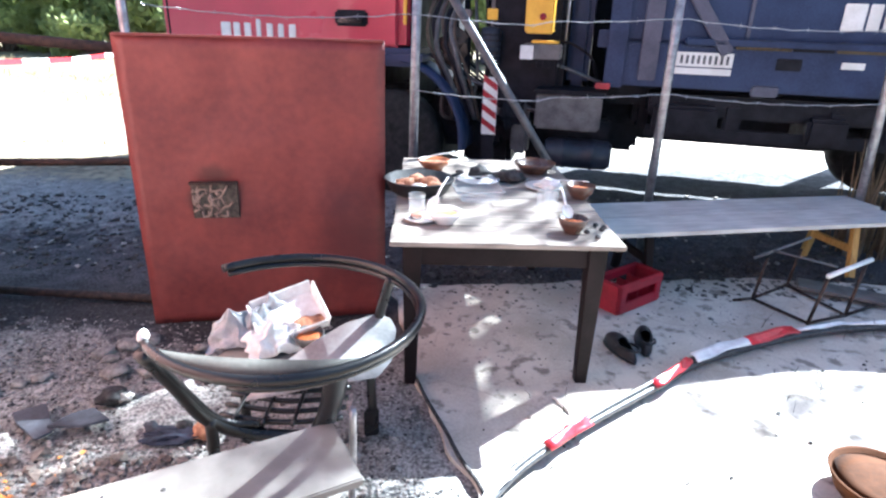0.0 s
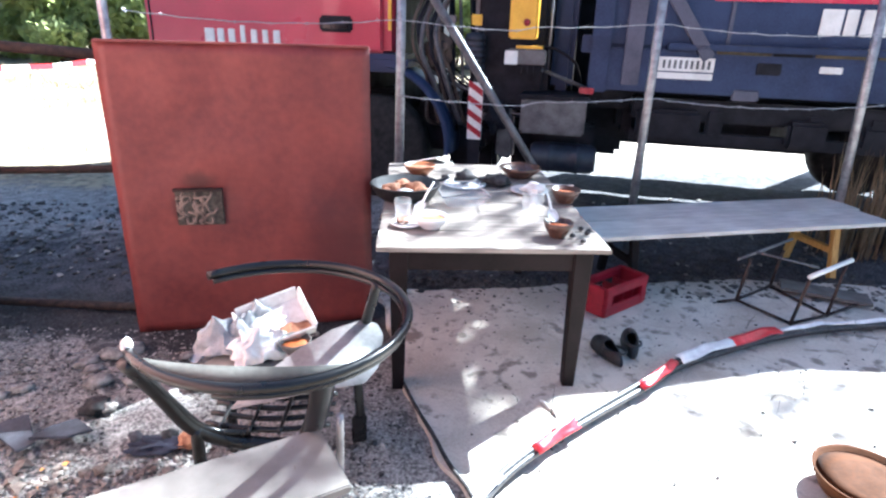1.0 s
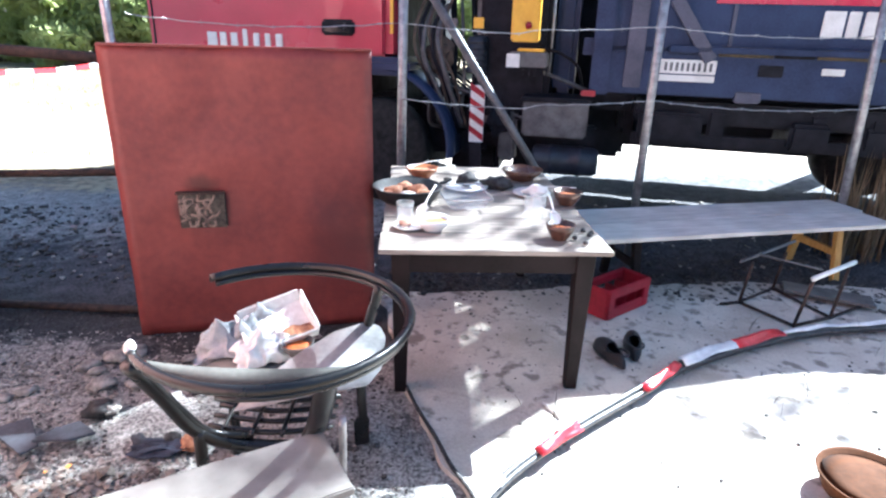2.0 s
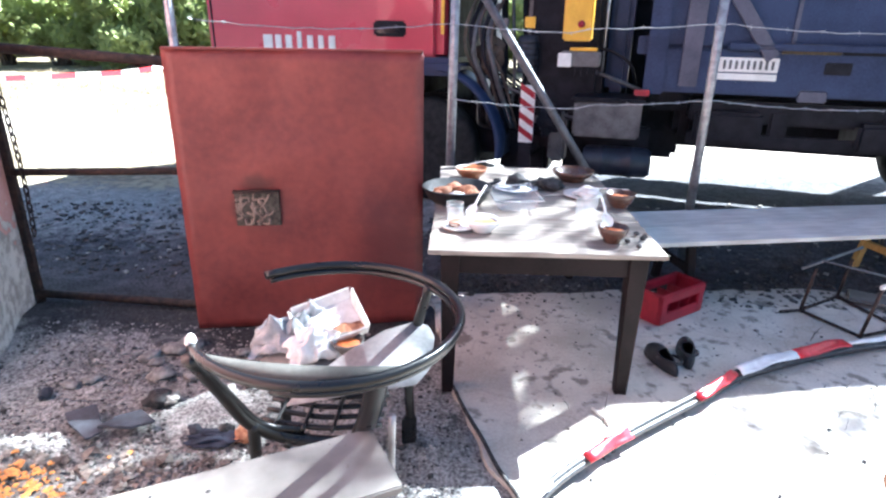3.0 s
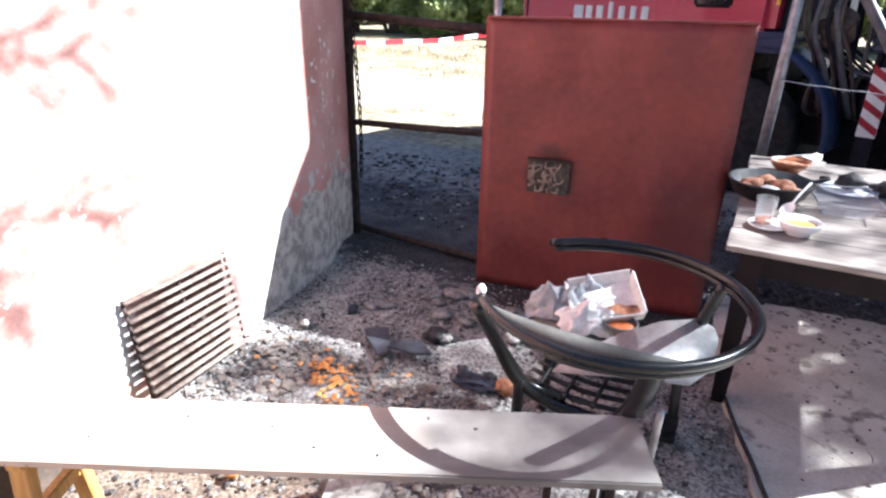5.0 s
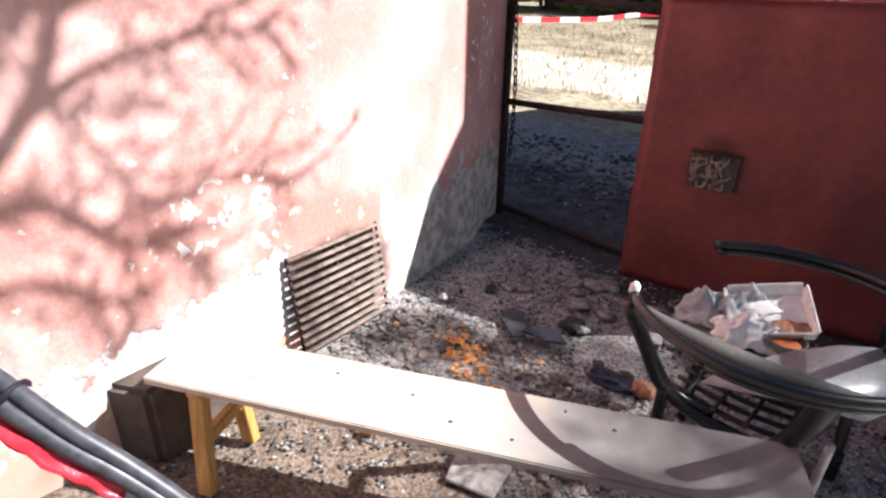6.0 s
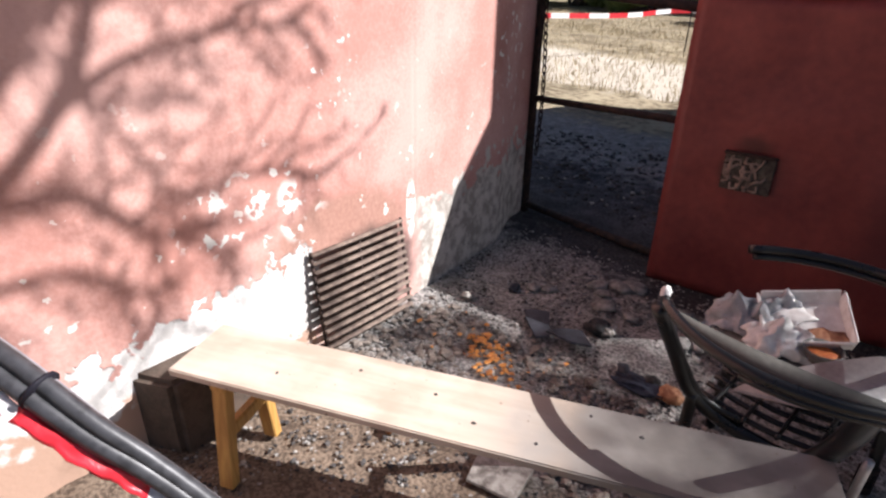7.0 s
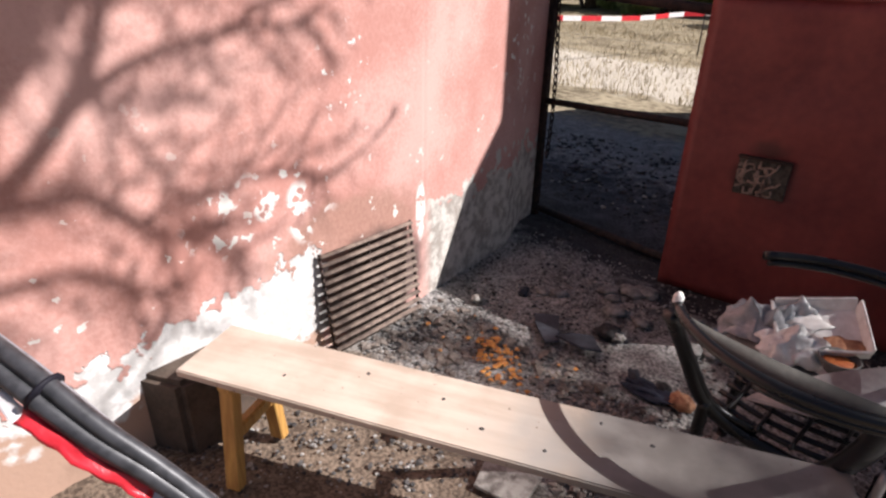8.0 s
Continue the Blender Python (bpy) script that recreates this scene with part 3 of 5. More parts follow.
    part("hoist_column", box(-0.05, 0.45, 1.55, 0.22, 0.25, 1.5, 0.03), "steelgrey", T, "grimy hoist column")
    part("hoist_column", box(0.12, 0.62, 1.9, 0.16, 0.2, 1.7, 0.03), "blue", T)
    for i in range(9):
        s0 = -0.62 + 0.10 * i
        part("hose", tube(smooth_line([(s0, 0.4 + 0.05 * (i % 3), 1.9), (s0 + 0.07, 0.3, 1.3 - 0.05 * (i % 4)), (s0 + 0.02, 0.35, 0.8), (s0 + 0.14, 0.5, 0.7)], 6), 0.018 + 0.006 * (i % 3), 8), "chassis" if i % 3 else "steelgrey", T, "", True)
    mk = part("marker_board", box(-0.03, -0.16, 0.94, 0.125, 0.015, 0.49, 0.003), "white", T, "red and white striped marker board")
    for i in range(4):
        bm = bmesh.new()
        z0 = 0.74 + 0.12 * i
        vs = [bm.verts.new(v) for v in ((-0.092, -0.170, z0 + 0.05), (0.032, -0.170, z0 - 0.03), (0.032, -0.170, z0 + 0.025), (-0.092, -0.170, z0 + 0.105))]
        f = bm.faces.new(vs)
        got = bmesh.ops.extrude_face_region(bm, geom=[f])
        bmesh.ops.translate(bm, vec=(0, -0.003, 0), verts=[v for v in got["geom"] if isinstance(v, bmesh.types.BMVert)])
        bmesh.ops.recalc_face_normals(bm, faces=bm.faces[:])
        part("red_stripe", bm, "red", mk)
    part("marker_bracket", box(-0.03, -0.15, 0.58, 0.11, 0.03, 0.24, 0.005), "chassis", T)
    yb = part("control_box", box(0.34, -0.10, 1.76, 0.23, 0.16, 0.42, 0.015), "yellow", T, "yellow control box with a red button")
    k = lathe([(0.028, 0), (0.026, 0.02), (0.0, 0.022)], 16)
    bmesh.ops.rotate(k, matrix=Matrix.Rotation(radians(90), 3, "X"), verts=k.verts)
    bmesh.ops.translate(k, vec=(0.37, -0.18, 1.68), verts=k.verts)
    part("button", k, "red", yb, "", True)
    part("small_yellow_plate", box(-0.08, 0.0, 1.69, 0.09, 0.02, 0.09, 0.004), "yellow", T)
    vb = part("valve_box", box(0.38, -0.08, 1.41, 0.32, 0.14, 0.12, 0.01), "steelgrey", T, "grey valve box with a row of levers")
    part("label_plate", box(0.255, -0.154, 1.40, 0.11, 0.008, 0.11, 0.003), "white", vb, "pale label plate")
    for i in range(5):
        part("lever", box(0.34 + 0.05 * i, -0.12, 1.32, 0.012, 0.02, 0.09, 0.004), "chassis", vb)
    part("canister", ribbed_canister(-0.11, 0.14, 1.27, 0.095, 0.32), "tank", T, "ribbed dark blue canister", True)
    part("guide_rod", tube([(0.55, 0.15, 1.28), (0.545, 0.15, 2.1)], 0.010, 8), "galv", T, "thin pale steel rod", True)
    part("linkage_arm", tube([(0.50, 0.10, 1.30), (0.62, 0.08, 1.26), (0.90, 0.05, 1.165)], 0.016, 8), "steelgrey", T, "", True)
    part("hose", tube(smooth_line([(0.50, 0.10, 1.49), (0.62, 0.06, 1.47), (0.78, 0.08, 1.37), (0.84, 0.2, 1.2)], 6), 0.013, 8), "chassis", T, "", True)
    part("yellow_edge", box(0.40, -0.10, 1.487, 0.22, 0.12, 0.022, 0.004), "yellow", vb)
    part("junction_box", box(-0.335, 0.12, 1.69, 0.09, 0.06, 0.07, 0.008), "steelgrey", T)
    for q in range(7):
        s0, z0 = -0.68 + 0.042 * q, 1.66 - 0.035 * (q % 3)
        part("hose", tube(smooth_line([(s0 + 0.05, 0.30, z0 + 0.25), (s0 - 0.01, 0.16, z0), (s0 + 0.04 * (q % 2), 0.13, z0 - 0.22), (s0 + 0.10, 0.18, z0 - 0.45), (s0 + 0.22, 0.30, 0.75)], 6), 0.014 + 0.006 * (q % 3), 8), ("hosebrown", "chassis", "steelgrey")[q % 3], T, "", True)
    part("valve_block", lump(0.13, 31, (0.9, 0.6, 1.1), 0.6, 3, at=(-0.47, 0.22, 1.40)), "hosebrown", T)
    part("valve_block", lump(0.11, 34, (0.9, 0.6, 1.2), 0.6, 3, at=(0.12, 0.16, 0.86)), "chassis", T)
    part("battery_box", box(0.64, 0.15, 0.92, 0.56, 0.5, 0.30, 0.02), "steelgrey", T, "grimy grey battery box")
    part("battery_lid", box(0.64, 0.14, 1.085, 0.60, 0.54, 0.04, 0.012), "chassis", T)
    tk = lathe([(0.02, -0.30), (0.10, -0.295), (0.125, -0.27), (0.13, -0.14), (0.136, -0.138), (0.136, -0.11), (0.13, -0.108), (0.13, 0.10), (0.136, 0.108), (0.136, 0.138), (0.13, 0.14), (0.125, 0.25), (0.10, 0.285), (0.02, 0.29)], 28)
    bmesh.ops.rotate(tk, matrix=Matrix.Rotation(radians(90), 3, "Y"), verts=tk.verts)
    bmesh.ops.translate(tk, vec=(0.76, 0.05, 0.55), verts=tk.verts)
    part("air_tank", tk, "tank", T, "grimy dark blue cylindrical air tank", True)
    part("sump_guard", box(-0.22, 1.1, 0.44, 0.52, 0.5, 0.50, 0.05), "chassis", T)
    part("sump_guard", box(0.38, 1.25, 0.42, 0.42, 0.5, 0.46, 0.05), "chassis", T)
    # hidden box added on the far side to lengthen the shade under the truck
    part("far_shade_box", box(3.6, 2.28, 0.735, 5.2, 0.24, 0.71, 0.03), "chassis", T)
    part("gearbox_sump", box(0.35, 1.25, 0.62, 1.9, 0.6, 0.36, 0.05), "chassis", T)
    part("exhaust_box", box(-0.35, 0.75, 0.66, 0.62, 0.5, 0.44, 0.06), "chassis", T)
    part("tank_cradle", box(0.76, 0.30, 0.66, 0.5, 0.16, 0.36, 0.02), "chassis", T)
    part("side_lamp", box(0.90, -0.11, 1.16, 0.12, 0.03, 0.05, 0.006), "red", T)
    # skip body
    body = part("skip_body", skip_shape(), "blue", T, "dark blue steel skip body")
    # unseen board added to keep sun streaks off the ground and wall
    part("shade_board", box(0.40, 0.22, 3.86, 1.0, 0.12, 2.12, 0.02), "blue", body, "tall steel board added out of view to throw shade")
    part("red_band", box(2.9, -0.008, 2.19, 2.2, 0.012, 0.62, 0.003), "cabred", body, "red painted band along the skip")
    part("skip_ledge", box(4.1, -0.03, 1.535, 5.2, 0.10, 0.05, 0.008), "blue", body)
    part("skip_sill", box(3.9, 0.02, 1.34, 6.0, 0.10, 0.34, 0.015), "blue", body)
    part("end_post", box(0.98, 0.0, 1.75, 0.16, 0.12, 1.2, 0.012), "blue", body, "upright corner post of the skip")
    part("skip_ledge", box(1.22, 0.07, 1.53, 0.80, 0.10, 0.14, 0.008), "blue", body)
    part("end_post", box(1.24, -0.02, 1.72, 0.14, 0.08, 1.0, 0.008), "steelblue", body)
    part("strut", box(1.66, -0.05, 1.68, 0.10, 0.06, 0.56, 0.008, Matrix.Rotation(radians(-36), 4, "Y")), "steelblue", body, "slanting grey strut")
    for s0, s1, m in ((1.88, 2.28, "ochre"), (2.29, 2.57, "chassis"), (2.59, 3.0, "ochre"), (3.02, 3.5, "ochre")):
        part("pocket", box((s0 + s1) / 2, -0.033, 1.525, s1 - s0, 0.02, 0.075, 0.003), m, body)
    for at, w in ((2.65, 0.15), (2.785, 0.085), (2.90, 0.095), (3.01, 0.06), (3.10, 0.085), (3.20, 0.07), (3.31, 0.09)):
        part("lettering_bar", box(at, -0.012, 1.745, w, 0.012, 0.19, 0.01), "white", body, "white bar of painted lettering")
    part("bracket", box(2.15, -0.02, 1.18, 0.20, 0.04, 0.09, 0.01), "steelblue", body)
    part("stiffener", box(1.95, -0.012, 1.72, 0.03, 0.02, 0.32, 0.005), "steelblue", body)
    pl = part("number_board", box(1.66, -0.045, 1.40, 0.43, 0.012, 0.11, 0.004), "white", body, "white board with rows of dark bars")
    part("number_board_lower", box(1.66, -0.045, 1.31, 0.43, 0.012, 0.05, 0.004), "white", body)
    for i in range(9):
        part("dark_bar", box(1.49 + 0.043 * i, -0.053, 1.40, 0.02, 0.006, 0.065, 0.002), "steelgrey", pl)
    part("reflector", box(2.72, -0.035, 1.40, 0.16, 0.012, 0.05, 0.004), "white", body)
    part("hinge_plate", box(2.28, -0.035, 1.39, 0.18, 0.015, 0.09, 0.006), "chassis", body)
    part("sub_frame", box(3.9, 0.55, 1.07, 6.0, 0.3, 0.20, 0.015), "chassis", T)
    part("underrun_rail", box(3.5, 0.1, 0.80, 4.4, 0.06, 0.10, 0.01), "chassis", T)
    part("side_box", box(3.6, 0.35, 1.02, 4.6, 0.5, 0.18, 0.02), "chassis", T)
    part("side_box", box(1.60, 0.25, 0.90, 0.52, 0.5, 0.26, 0.03), "chassis", T)
    part("side_box", box(2.68, 0.25, 0.88, 0.30, 0.5, 0.22, 0.03), "chassis", T)
    part("side_box", box(3.25, 0.25, 0.88, 0.34, 0.4, 0.20, 0.03), "chassis", T)
    part("gearbox", box(0.1, 1.0, 0.78, 1.7, 0.9, 0.5, 0.06), "chassis", T)
    part("drop_arm", box(-0.36, 0.35, 0.78, 0.12, 0.2, 0.6, 0.03), "chassis", T)
    part("drop_arm", box(0.20, 0.30, 0.72, 0.16, 0.2, 0.5, 0.03), "steelgrey", T)
    for q in range(6):
        part("pipe", tube(smooth_line([(-0.7 + 0.05 * q, 0.28 + 0.03 * q, 1.32), (-0.3 + 0.12 * q, 0.22, 1.12 - 0.05 * q), (0.2 + 0.12 * q, 0.26, 1.02 - 0.03 * q), (0.85, 0.3, 1.0 - 0.04 * q)], 6), 0.013, 7), "chassis" if q % 2 else "steelgrey", T, "", True)
    for s in (1.55, 1.98, 2.75, 3.2):
        part("rail_bracket", box(s, 0.2, 0.93, 0.14, 0.25, 0.24, 0.02), "chassis", T)
    part("axle_gear", box(1.65, 0.8, 0.92, 0.9, 0.6, 0.34, 0.05), "chassis", T)
    part("spring_pack", box(3.0, 0.7, 0.80, 0.7, 0.3, 0.18, 0.04), "chassis", T)


build_truck()

# ---- fence, gate ----
def build_fence():
    F = thing("wire_fence", 0.0, 4.3, 0.0, 1.0, "galvanised pipe fence strung with slack barbed wire", "fence")
    for (x0, x1) in ((-0.20, -0.17), (1.607, 1.607), (3.27, 3.14)):
        part("post", tube([(x0, 0, -0.1), (0.5 * (x0 + x1), 0, 1.2), (x1, 0, 2.5)], 0.032, 14), "galv", F, "galvanised pipe post", True)
    part("brace", tube([(-0.10, 0, 2.0), (1.27, 0, 0.0)], 0.03, 14), "steelgrey", F, "slanting pipe brace", True)
    for z, (sag, ph) in zip((1.66, 1.16, 2.2), ((0.05, 0.2), (0.05, 1.0), (0.04, 2.0))):
        pts, barbs = [], bmesh.new()
        xs = np.linspace(-2.0 if z > 1.3 else -0.19, 5.0, 60)
        for x in xs:
            u = ((x + 0.19) / 1.8) % 1.0
            pts.append((x, -0.035, z + 0.03 * (x > 0.7) + 0.004 * math.sin(31 * x) - 4 * sag * u * (1 - u)))
        part("strand", tube(pts, 0.0035, 5), "wire", F, "", True)
        for x, y, zz in pts[::2]:
            a = RNG.uniform(0, 6.28)
            dx, dz = 0.014 * math.cos(a), 0.014 * math.sin(a)
            tube([(x - dx, y - 0.004, zz - dz), (x + dx, y + 0.004, zz + dz)], 0.0022, 4, barbs)
            tube([(x - dz, y + 0.004, zz + dx), (x + dz, y - 0.004, zz - dx)], 0.0022, 4, barbs)
        tagged(part("barbs", barbs, "wire", F), kind="stuff")
    G = thing("metal_gate", -2.70, 3.20, 0.0, 0.0, "blackened open steel gate frame with bars and a chain", "gate")
    part("stile", box(0.0, 0, 1.05, 0.055, 0.05, 2.3, 0.006), "rust", G)
    part("stile", tube([(1.07, 0.03, 0), (1.065, 0.03, 2.4)], 0.024, 12), "galv", G, "pale galvanised gate post", True)
    part("bar", tube([(0, 0.0, 1.49), (1.05, 0, 1.43)], 0.028, 10), "rust", G, "", True)
    part("bar", tube([(0, 0.0, 0.80), (1.05, 0, 0.84)], 0.022, 10), "rust", G, "", True)
    part("bar", tube([(0, 0.0, 0.035), (1.05, -0.06, 0.03)], 0.026, 10), "rust", G, "", True)
    bm = bmesh.new()
    for i in range(34):
        z = 2.1 - 0.05 * i
        a = Matrix.Rotation(radians(90 * (i % 2)), 4, "Z")
        c = Vector((0.075 - 0.02 * math.sin(i * 0.18), -0.02, z))
        tube([c + a @ Vector((0.013 * math.cos(t), 0, 0.033 * math.sin(t))) for t in np.linspace(0, 6.28, 9)], 0.0055, 5, bm)
    part("chain", bm, "rust", G, "rusty hanging chain", True)
    W = part("steel_stake", box(-2.63, 2.85, 0.36, 0.03, 0.04, 0.82, 0.005), "rust")
    tagged(W, "rusty steel stake standing against the wall", "stake")


build_fence()

# ---- red panel with its vent ----
def build_panel():
    P = thing("panel", -0.913, 3.0, 0.0, 9.3, "oxide red painted steel panel stood on its edge", "panel")
    bm = bmesh.new()
    nx, nz = 24, 28
    grid = [[bm.verts.new((-0.635 + 1.27 * i / nx, 0.010 * noise.noise(Vector((i * 0.25, j * 0.25, 2))) + 0.006 * math.sin(i * 0.3), 0.0 + 1.51 * j / nz)) for i in range(nx + 1)] for j in range(nz + 1)]
    for j in range(nz):
        for i in range(nx):
            bm.faces.new((grid[j][i], grid[j][i + 1], grid[j + 1][i + 1], grid[j + 1][i]))
    got = bmesh.ops.extrude_face_region(bm, geom=bm.faces[:])
    bmesh.ops.translate(bm, vec=(0, 0.035, 0), verts=[v for v in got["geom"] if isinstance(v, bmesh.types.BMVert)])
    bmesh.ops.recalc_face_normals(bm, faces=bm.faces[:])
    part("sheet", bm, "panel", P, "", True)
    part("top_lip", box(0, 0.016, 1.512, 1.268, 0.046, 0.012, 0.004), "panel", P)
    v = part("vent", box(-0.245, -0.012, 0.707, 0.23, 0.02, 0.185, 0.004), "vent", P, "sooty cast vent with a cracked pattern")
    for k in range(24):
        x0, z0 = -0.245 + 0.095 * (RNG.random() * 2 - 1), 0.707 + 0.07 * (RNG.random() * 2 - 1)
        pts = [(x0, -0.026, z0)]
        a = RNG.random() * 6.28
        for _ in range(3):
            a += RNG.normal() * 0.8
            q = (pts[-1][0] + 0.028 * math.cos(a), -0.026, pts[-1][2] + 0.028 * math.sin(a))
            pts.append((min(-0.14, max(-0.35, q[0])), -0.026, min(0.79, max(0.625, q[2]))))
        part("rib", tube(pts, 0.0065, 6), "grille", v, "", True)
    part("vent_hood", box(-0.245, -0.025, 0.803, 0.24, 0.035, 0.012, 0.003), "rust", v)


build_panel()

# ---- table ----
def build_table():
    T = thing("table", 0.285, 3.130, 0.0, 1.5, "long table with bleached board top and dark brown legs", "table")
    w, d = 1.005, 1.64
    for i in range(7):
        y = -d / 2 + (i + 0.5) * d / 7
        part("board", box(0.002 * (i % 3), y, 0.7395, w - 0.004 * (i % 2), d / 7 - 0.0015, 0.021, 0.003), "table", T)
    part("apron", box(0, -d / 2 + 0.10, 0.671, w - 0.16, 0.03, 0.115, 0.004), "tableleg", T)
    part("apron", box(0, d / 2 - 0.10, 0.671, w - 0.16, 0.03, 0.115, 0.004), "tableleg", T)
    for s in (-1, 1):
        part("apron", box(s * (w / 2 - 0.09), 0, 0.671, 0.03, d - 0.26, 0.115, 0.004), "tableleg", T)
        for e in (-1, 1):
            bm = bmesh.new()
            bmesh.ops.create_cube(bm, size=1)
            for v in bm.verts:
                k = 0.085 if v.co.z > 0 else 0.055
                v.co = Vector((s * (w / 2 - 0.095) + v.co.x * k, e * (d / 2 - 0.11) + v.co.y * k, 0.728 if v.co.z > 0 else 0.0))
            bmesh.ops.bevel(bm, geom=bm.edges[:], offset=0.004, segments=1, affect="EDGES")
            part("leg", bm, "tableleg", T, "tapered dark brown leg")


build_table()

# ---- things on the table ----
TOP = 0.752


def bowl(name, x, y, r, h, outer, food, label, z=TOP, foot=0.55):
    T = thing(name, x, y, z, 0, label, "bowl")
    part("body", lathe([(r * foot, 0), (r * foot, 0.006), (r * 0.86, h * 0.55), (r, h), (r * 0.95, h + 0.003), (r * 0.80, h * 0.55), (r * 0.4, h * 0.3)], 30), outer, T, "", True)
    if food:
        bm = lathe([(r * 0.86, h * 0.66), (r * 0.55, h * 0.74), (0.0, h * 0.76)], 24)
        for v in bm.verts:
            v.co.z += 0.10 * h * noise.noise(v.co * 60 + Vector((x * 9, y * 9, 0)))
        part("food", bm, food, T, "orange stew left in the bowl", True)
    return T


def spoon(x, y, z, turn, tilt, label, size=0.19, material="china"):
    T = thing("spoon", x, y, z, turn, label, "spoon")
    T.matrix_world = pose(x, y, z, 0, -tilt, turn)
    part("handle", tube(smooth_line([(0.03, 0, 0.004), (0.10, 0, 0.010), (size, 0, 0.006)], 5), [0.006] * 11, 8, flat=0.5), material, T, "", True)
    bm = bmesh.new()
    bmesh.ops.create_uvsphere(bm, u_segments=14, v_segments=8, radius=0.026)
    for v in bm.verts:
        v.co = Vector((v.co.x * 1.35 + 0.01, v.co.y, (v.co.z if v.co.z < 0 else -0.6 * v.co.z) * 0.45 + 0.008))
    part("scoop", bm, material, T, "", True)


def drinking_glass(x, y, r, h, label, drink=True):
    T = thing("drinking_glass", x, y, TOP, 0, label, "glass")
    part("vessel", lathe([(r * 0.8, 0), (r, h), (r * 0.94, h), (r * 0.74, 0.012)], 26), "glass", T, "", True).visible_shadow = False
    if drink:
        part("drink", lathe([(r * 0.72, 0.013), (r * 0.78, 0.032), (0, 0.033)], 22), "clay", T, "red-brown dregs of a drink", True)


def plate(x, y, r, label, z=TOP):
    T = tagged(part("plate", lathe([(r * 0.6, 0), (r, 0.014), (r * 0.99, 0.019), (r * 0.62, 0.006), (0, 0.006)], 36), "china", smooth=True), label, "plate")
    T.matrix_world = pose(x, y, z)


def crumpled(bm):
    """Cut finer and creased."""
    bmesh.ops.subdivide_edges(bm, edges=bm.edges[:], cuts=4, use_grid_fill=True)
    for v in bm.verts:
        v.co += 0.006 * noise.noise_vector(v.co * 22)
    return bm


def build_tableware():
    P = thing("frying_pan", -0.10, 3.07, TOP, 0, "wide sooty iron pan holding pieces of food", "pan")
    part("body", lathe([(0.13, 0), (0.155, 0.02), (0.185, 0.078), (0.190, 0.078), (0.183, 0.085), (0.15, 0.022), (0.0, 0.018)], 40), "soot", P, "", True)
    for i, (a, b, r) in enumerate([(-0.07, 0.0, 0.05), (0.05, 0.02, 0.055), (0.0, -0.07, 0.035), (0.09, -0.06, 0.04), (-0.02, 0.09, 0.045), (-0.10, -0.06, 0.03)]):
        part("food_piece", lump(r, i, (1.1, 0.9, 0.6), 0.5, at=(a, b, 0.05)), "bread" if i != 2 else "china", P, "", True)
    part("handle", tube(smooth_line([(0.17, 0.07, 0.075), (0.23, 0.10, 0.095), (0.20, 0.13, 0.09)], 5), 0.010, 8), "soot", P, "", True)
    drinking_glass(-0.095, 2.60, 0.040, 0.125, "clear glass tumbler with red-brown dregs")
    drinking_glass(0.505, 2.68, 0.040, 0.135, "empty clear glass tumbler on the table", False)
    drinking_glass(0.56, 2.80, 0.036, 0.12, "empty clear glass tumbler on the table", False)
    plate(-0.075, 2.59, 0.075, "small white saucer under a glass", TOP - 0.0)
    bowl("bowl", 0.035, 2.575, 0.082, 0.055, "china", "yellowfood", "white china bowl with yellow leftovers")
    spoon(-0.02, 2.66, TOP + 0.06, 60, 35, "white serving spoon leaning in a bowl", 0.17)
    plate(0.236, 3.35, 0.125, "white plate with a dark lump on it")
    L = tagged(part("charred_lump", lump(0.05, 4, (1.3, 0.9, 0.8), 0.6), "char", smooth=True), "black charred lump lying on a plate", "lump")
    L.matrix_world = pose(0.235, 3.37, TOP + 0.05)
    L = tagged(part("black_cloth", lump(0.07, 9, (1.2, 0.8, 0.55), 0.7, 3), "char", smooth=True), "crumpled black cloth lying on the table", "cloth")
    L.matrix_world = pose(0.41, 3.38, TOP + 0.03)
    # crumpled clear food tray
    t = thing("plastic_tray", 0.20, 3.03, TOP + 0.003, 6, "crumpled clear plastic food tray", "tray")
    part("base", crumpled(box(0, 0, 0.003, 0.17, 0.26, 0.003, 0)), "film", t).visible_shadow = False
    for x, y, sx, sy, ax, ay in ((-0.105, 0, 0.003, 0.27, 0, -32), (0.105, 0, 0.003, 0.27, 0, 32), (0, 0.145, 0.18, 0.003, -32, 0), (0, -0.145, 0.18, 0.003, 32, 0)):
        part("side", crumpled(box(x, y, 0.034, sx, sy, 0.07, 0, Euler((radians(ax), radians(ay), 0)).to_matrix().to_4x4())), "film", t).visible_shadow = False
    for k in range(4):
        a, b = radians(45 + 90 * k), radians(135 + 90 * k)
        part("rim", tube([(0.175 * math.cos(a), 0.235 * math.sin(a), 0.064), (0.168 * math.cos((a + b) / 2) * 0.74, 0.232 * math.sin((a + b) / 2) * 0.74, 0.058), (0.175 * math.cos(b), 0.235 * math.sin(b), 0.064)], 0.004, 6), "bagfilm", t)
    bowl("bowl", -0.03, 3.62, 0.10, 0.06, "clay", "bread", "brown clay bowl with crusts")
    spoon(-0.10, 3.63, TOP + 0.06, 10, 10, "white spoon resting in a clay bowl", 0.2)
    bowl("bowl", 0.60, 3.62, 0.13, 0.065, "claydark", None, "dark grey shallow bowl, empty")
    plate(0.60, 3.24, 0.108, "white plate with a crumpled napkin")
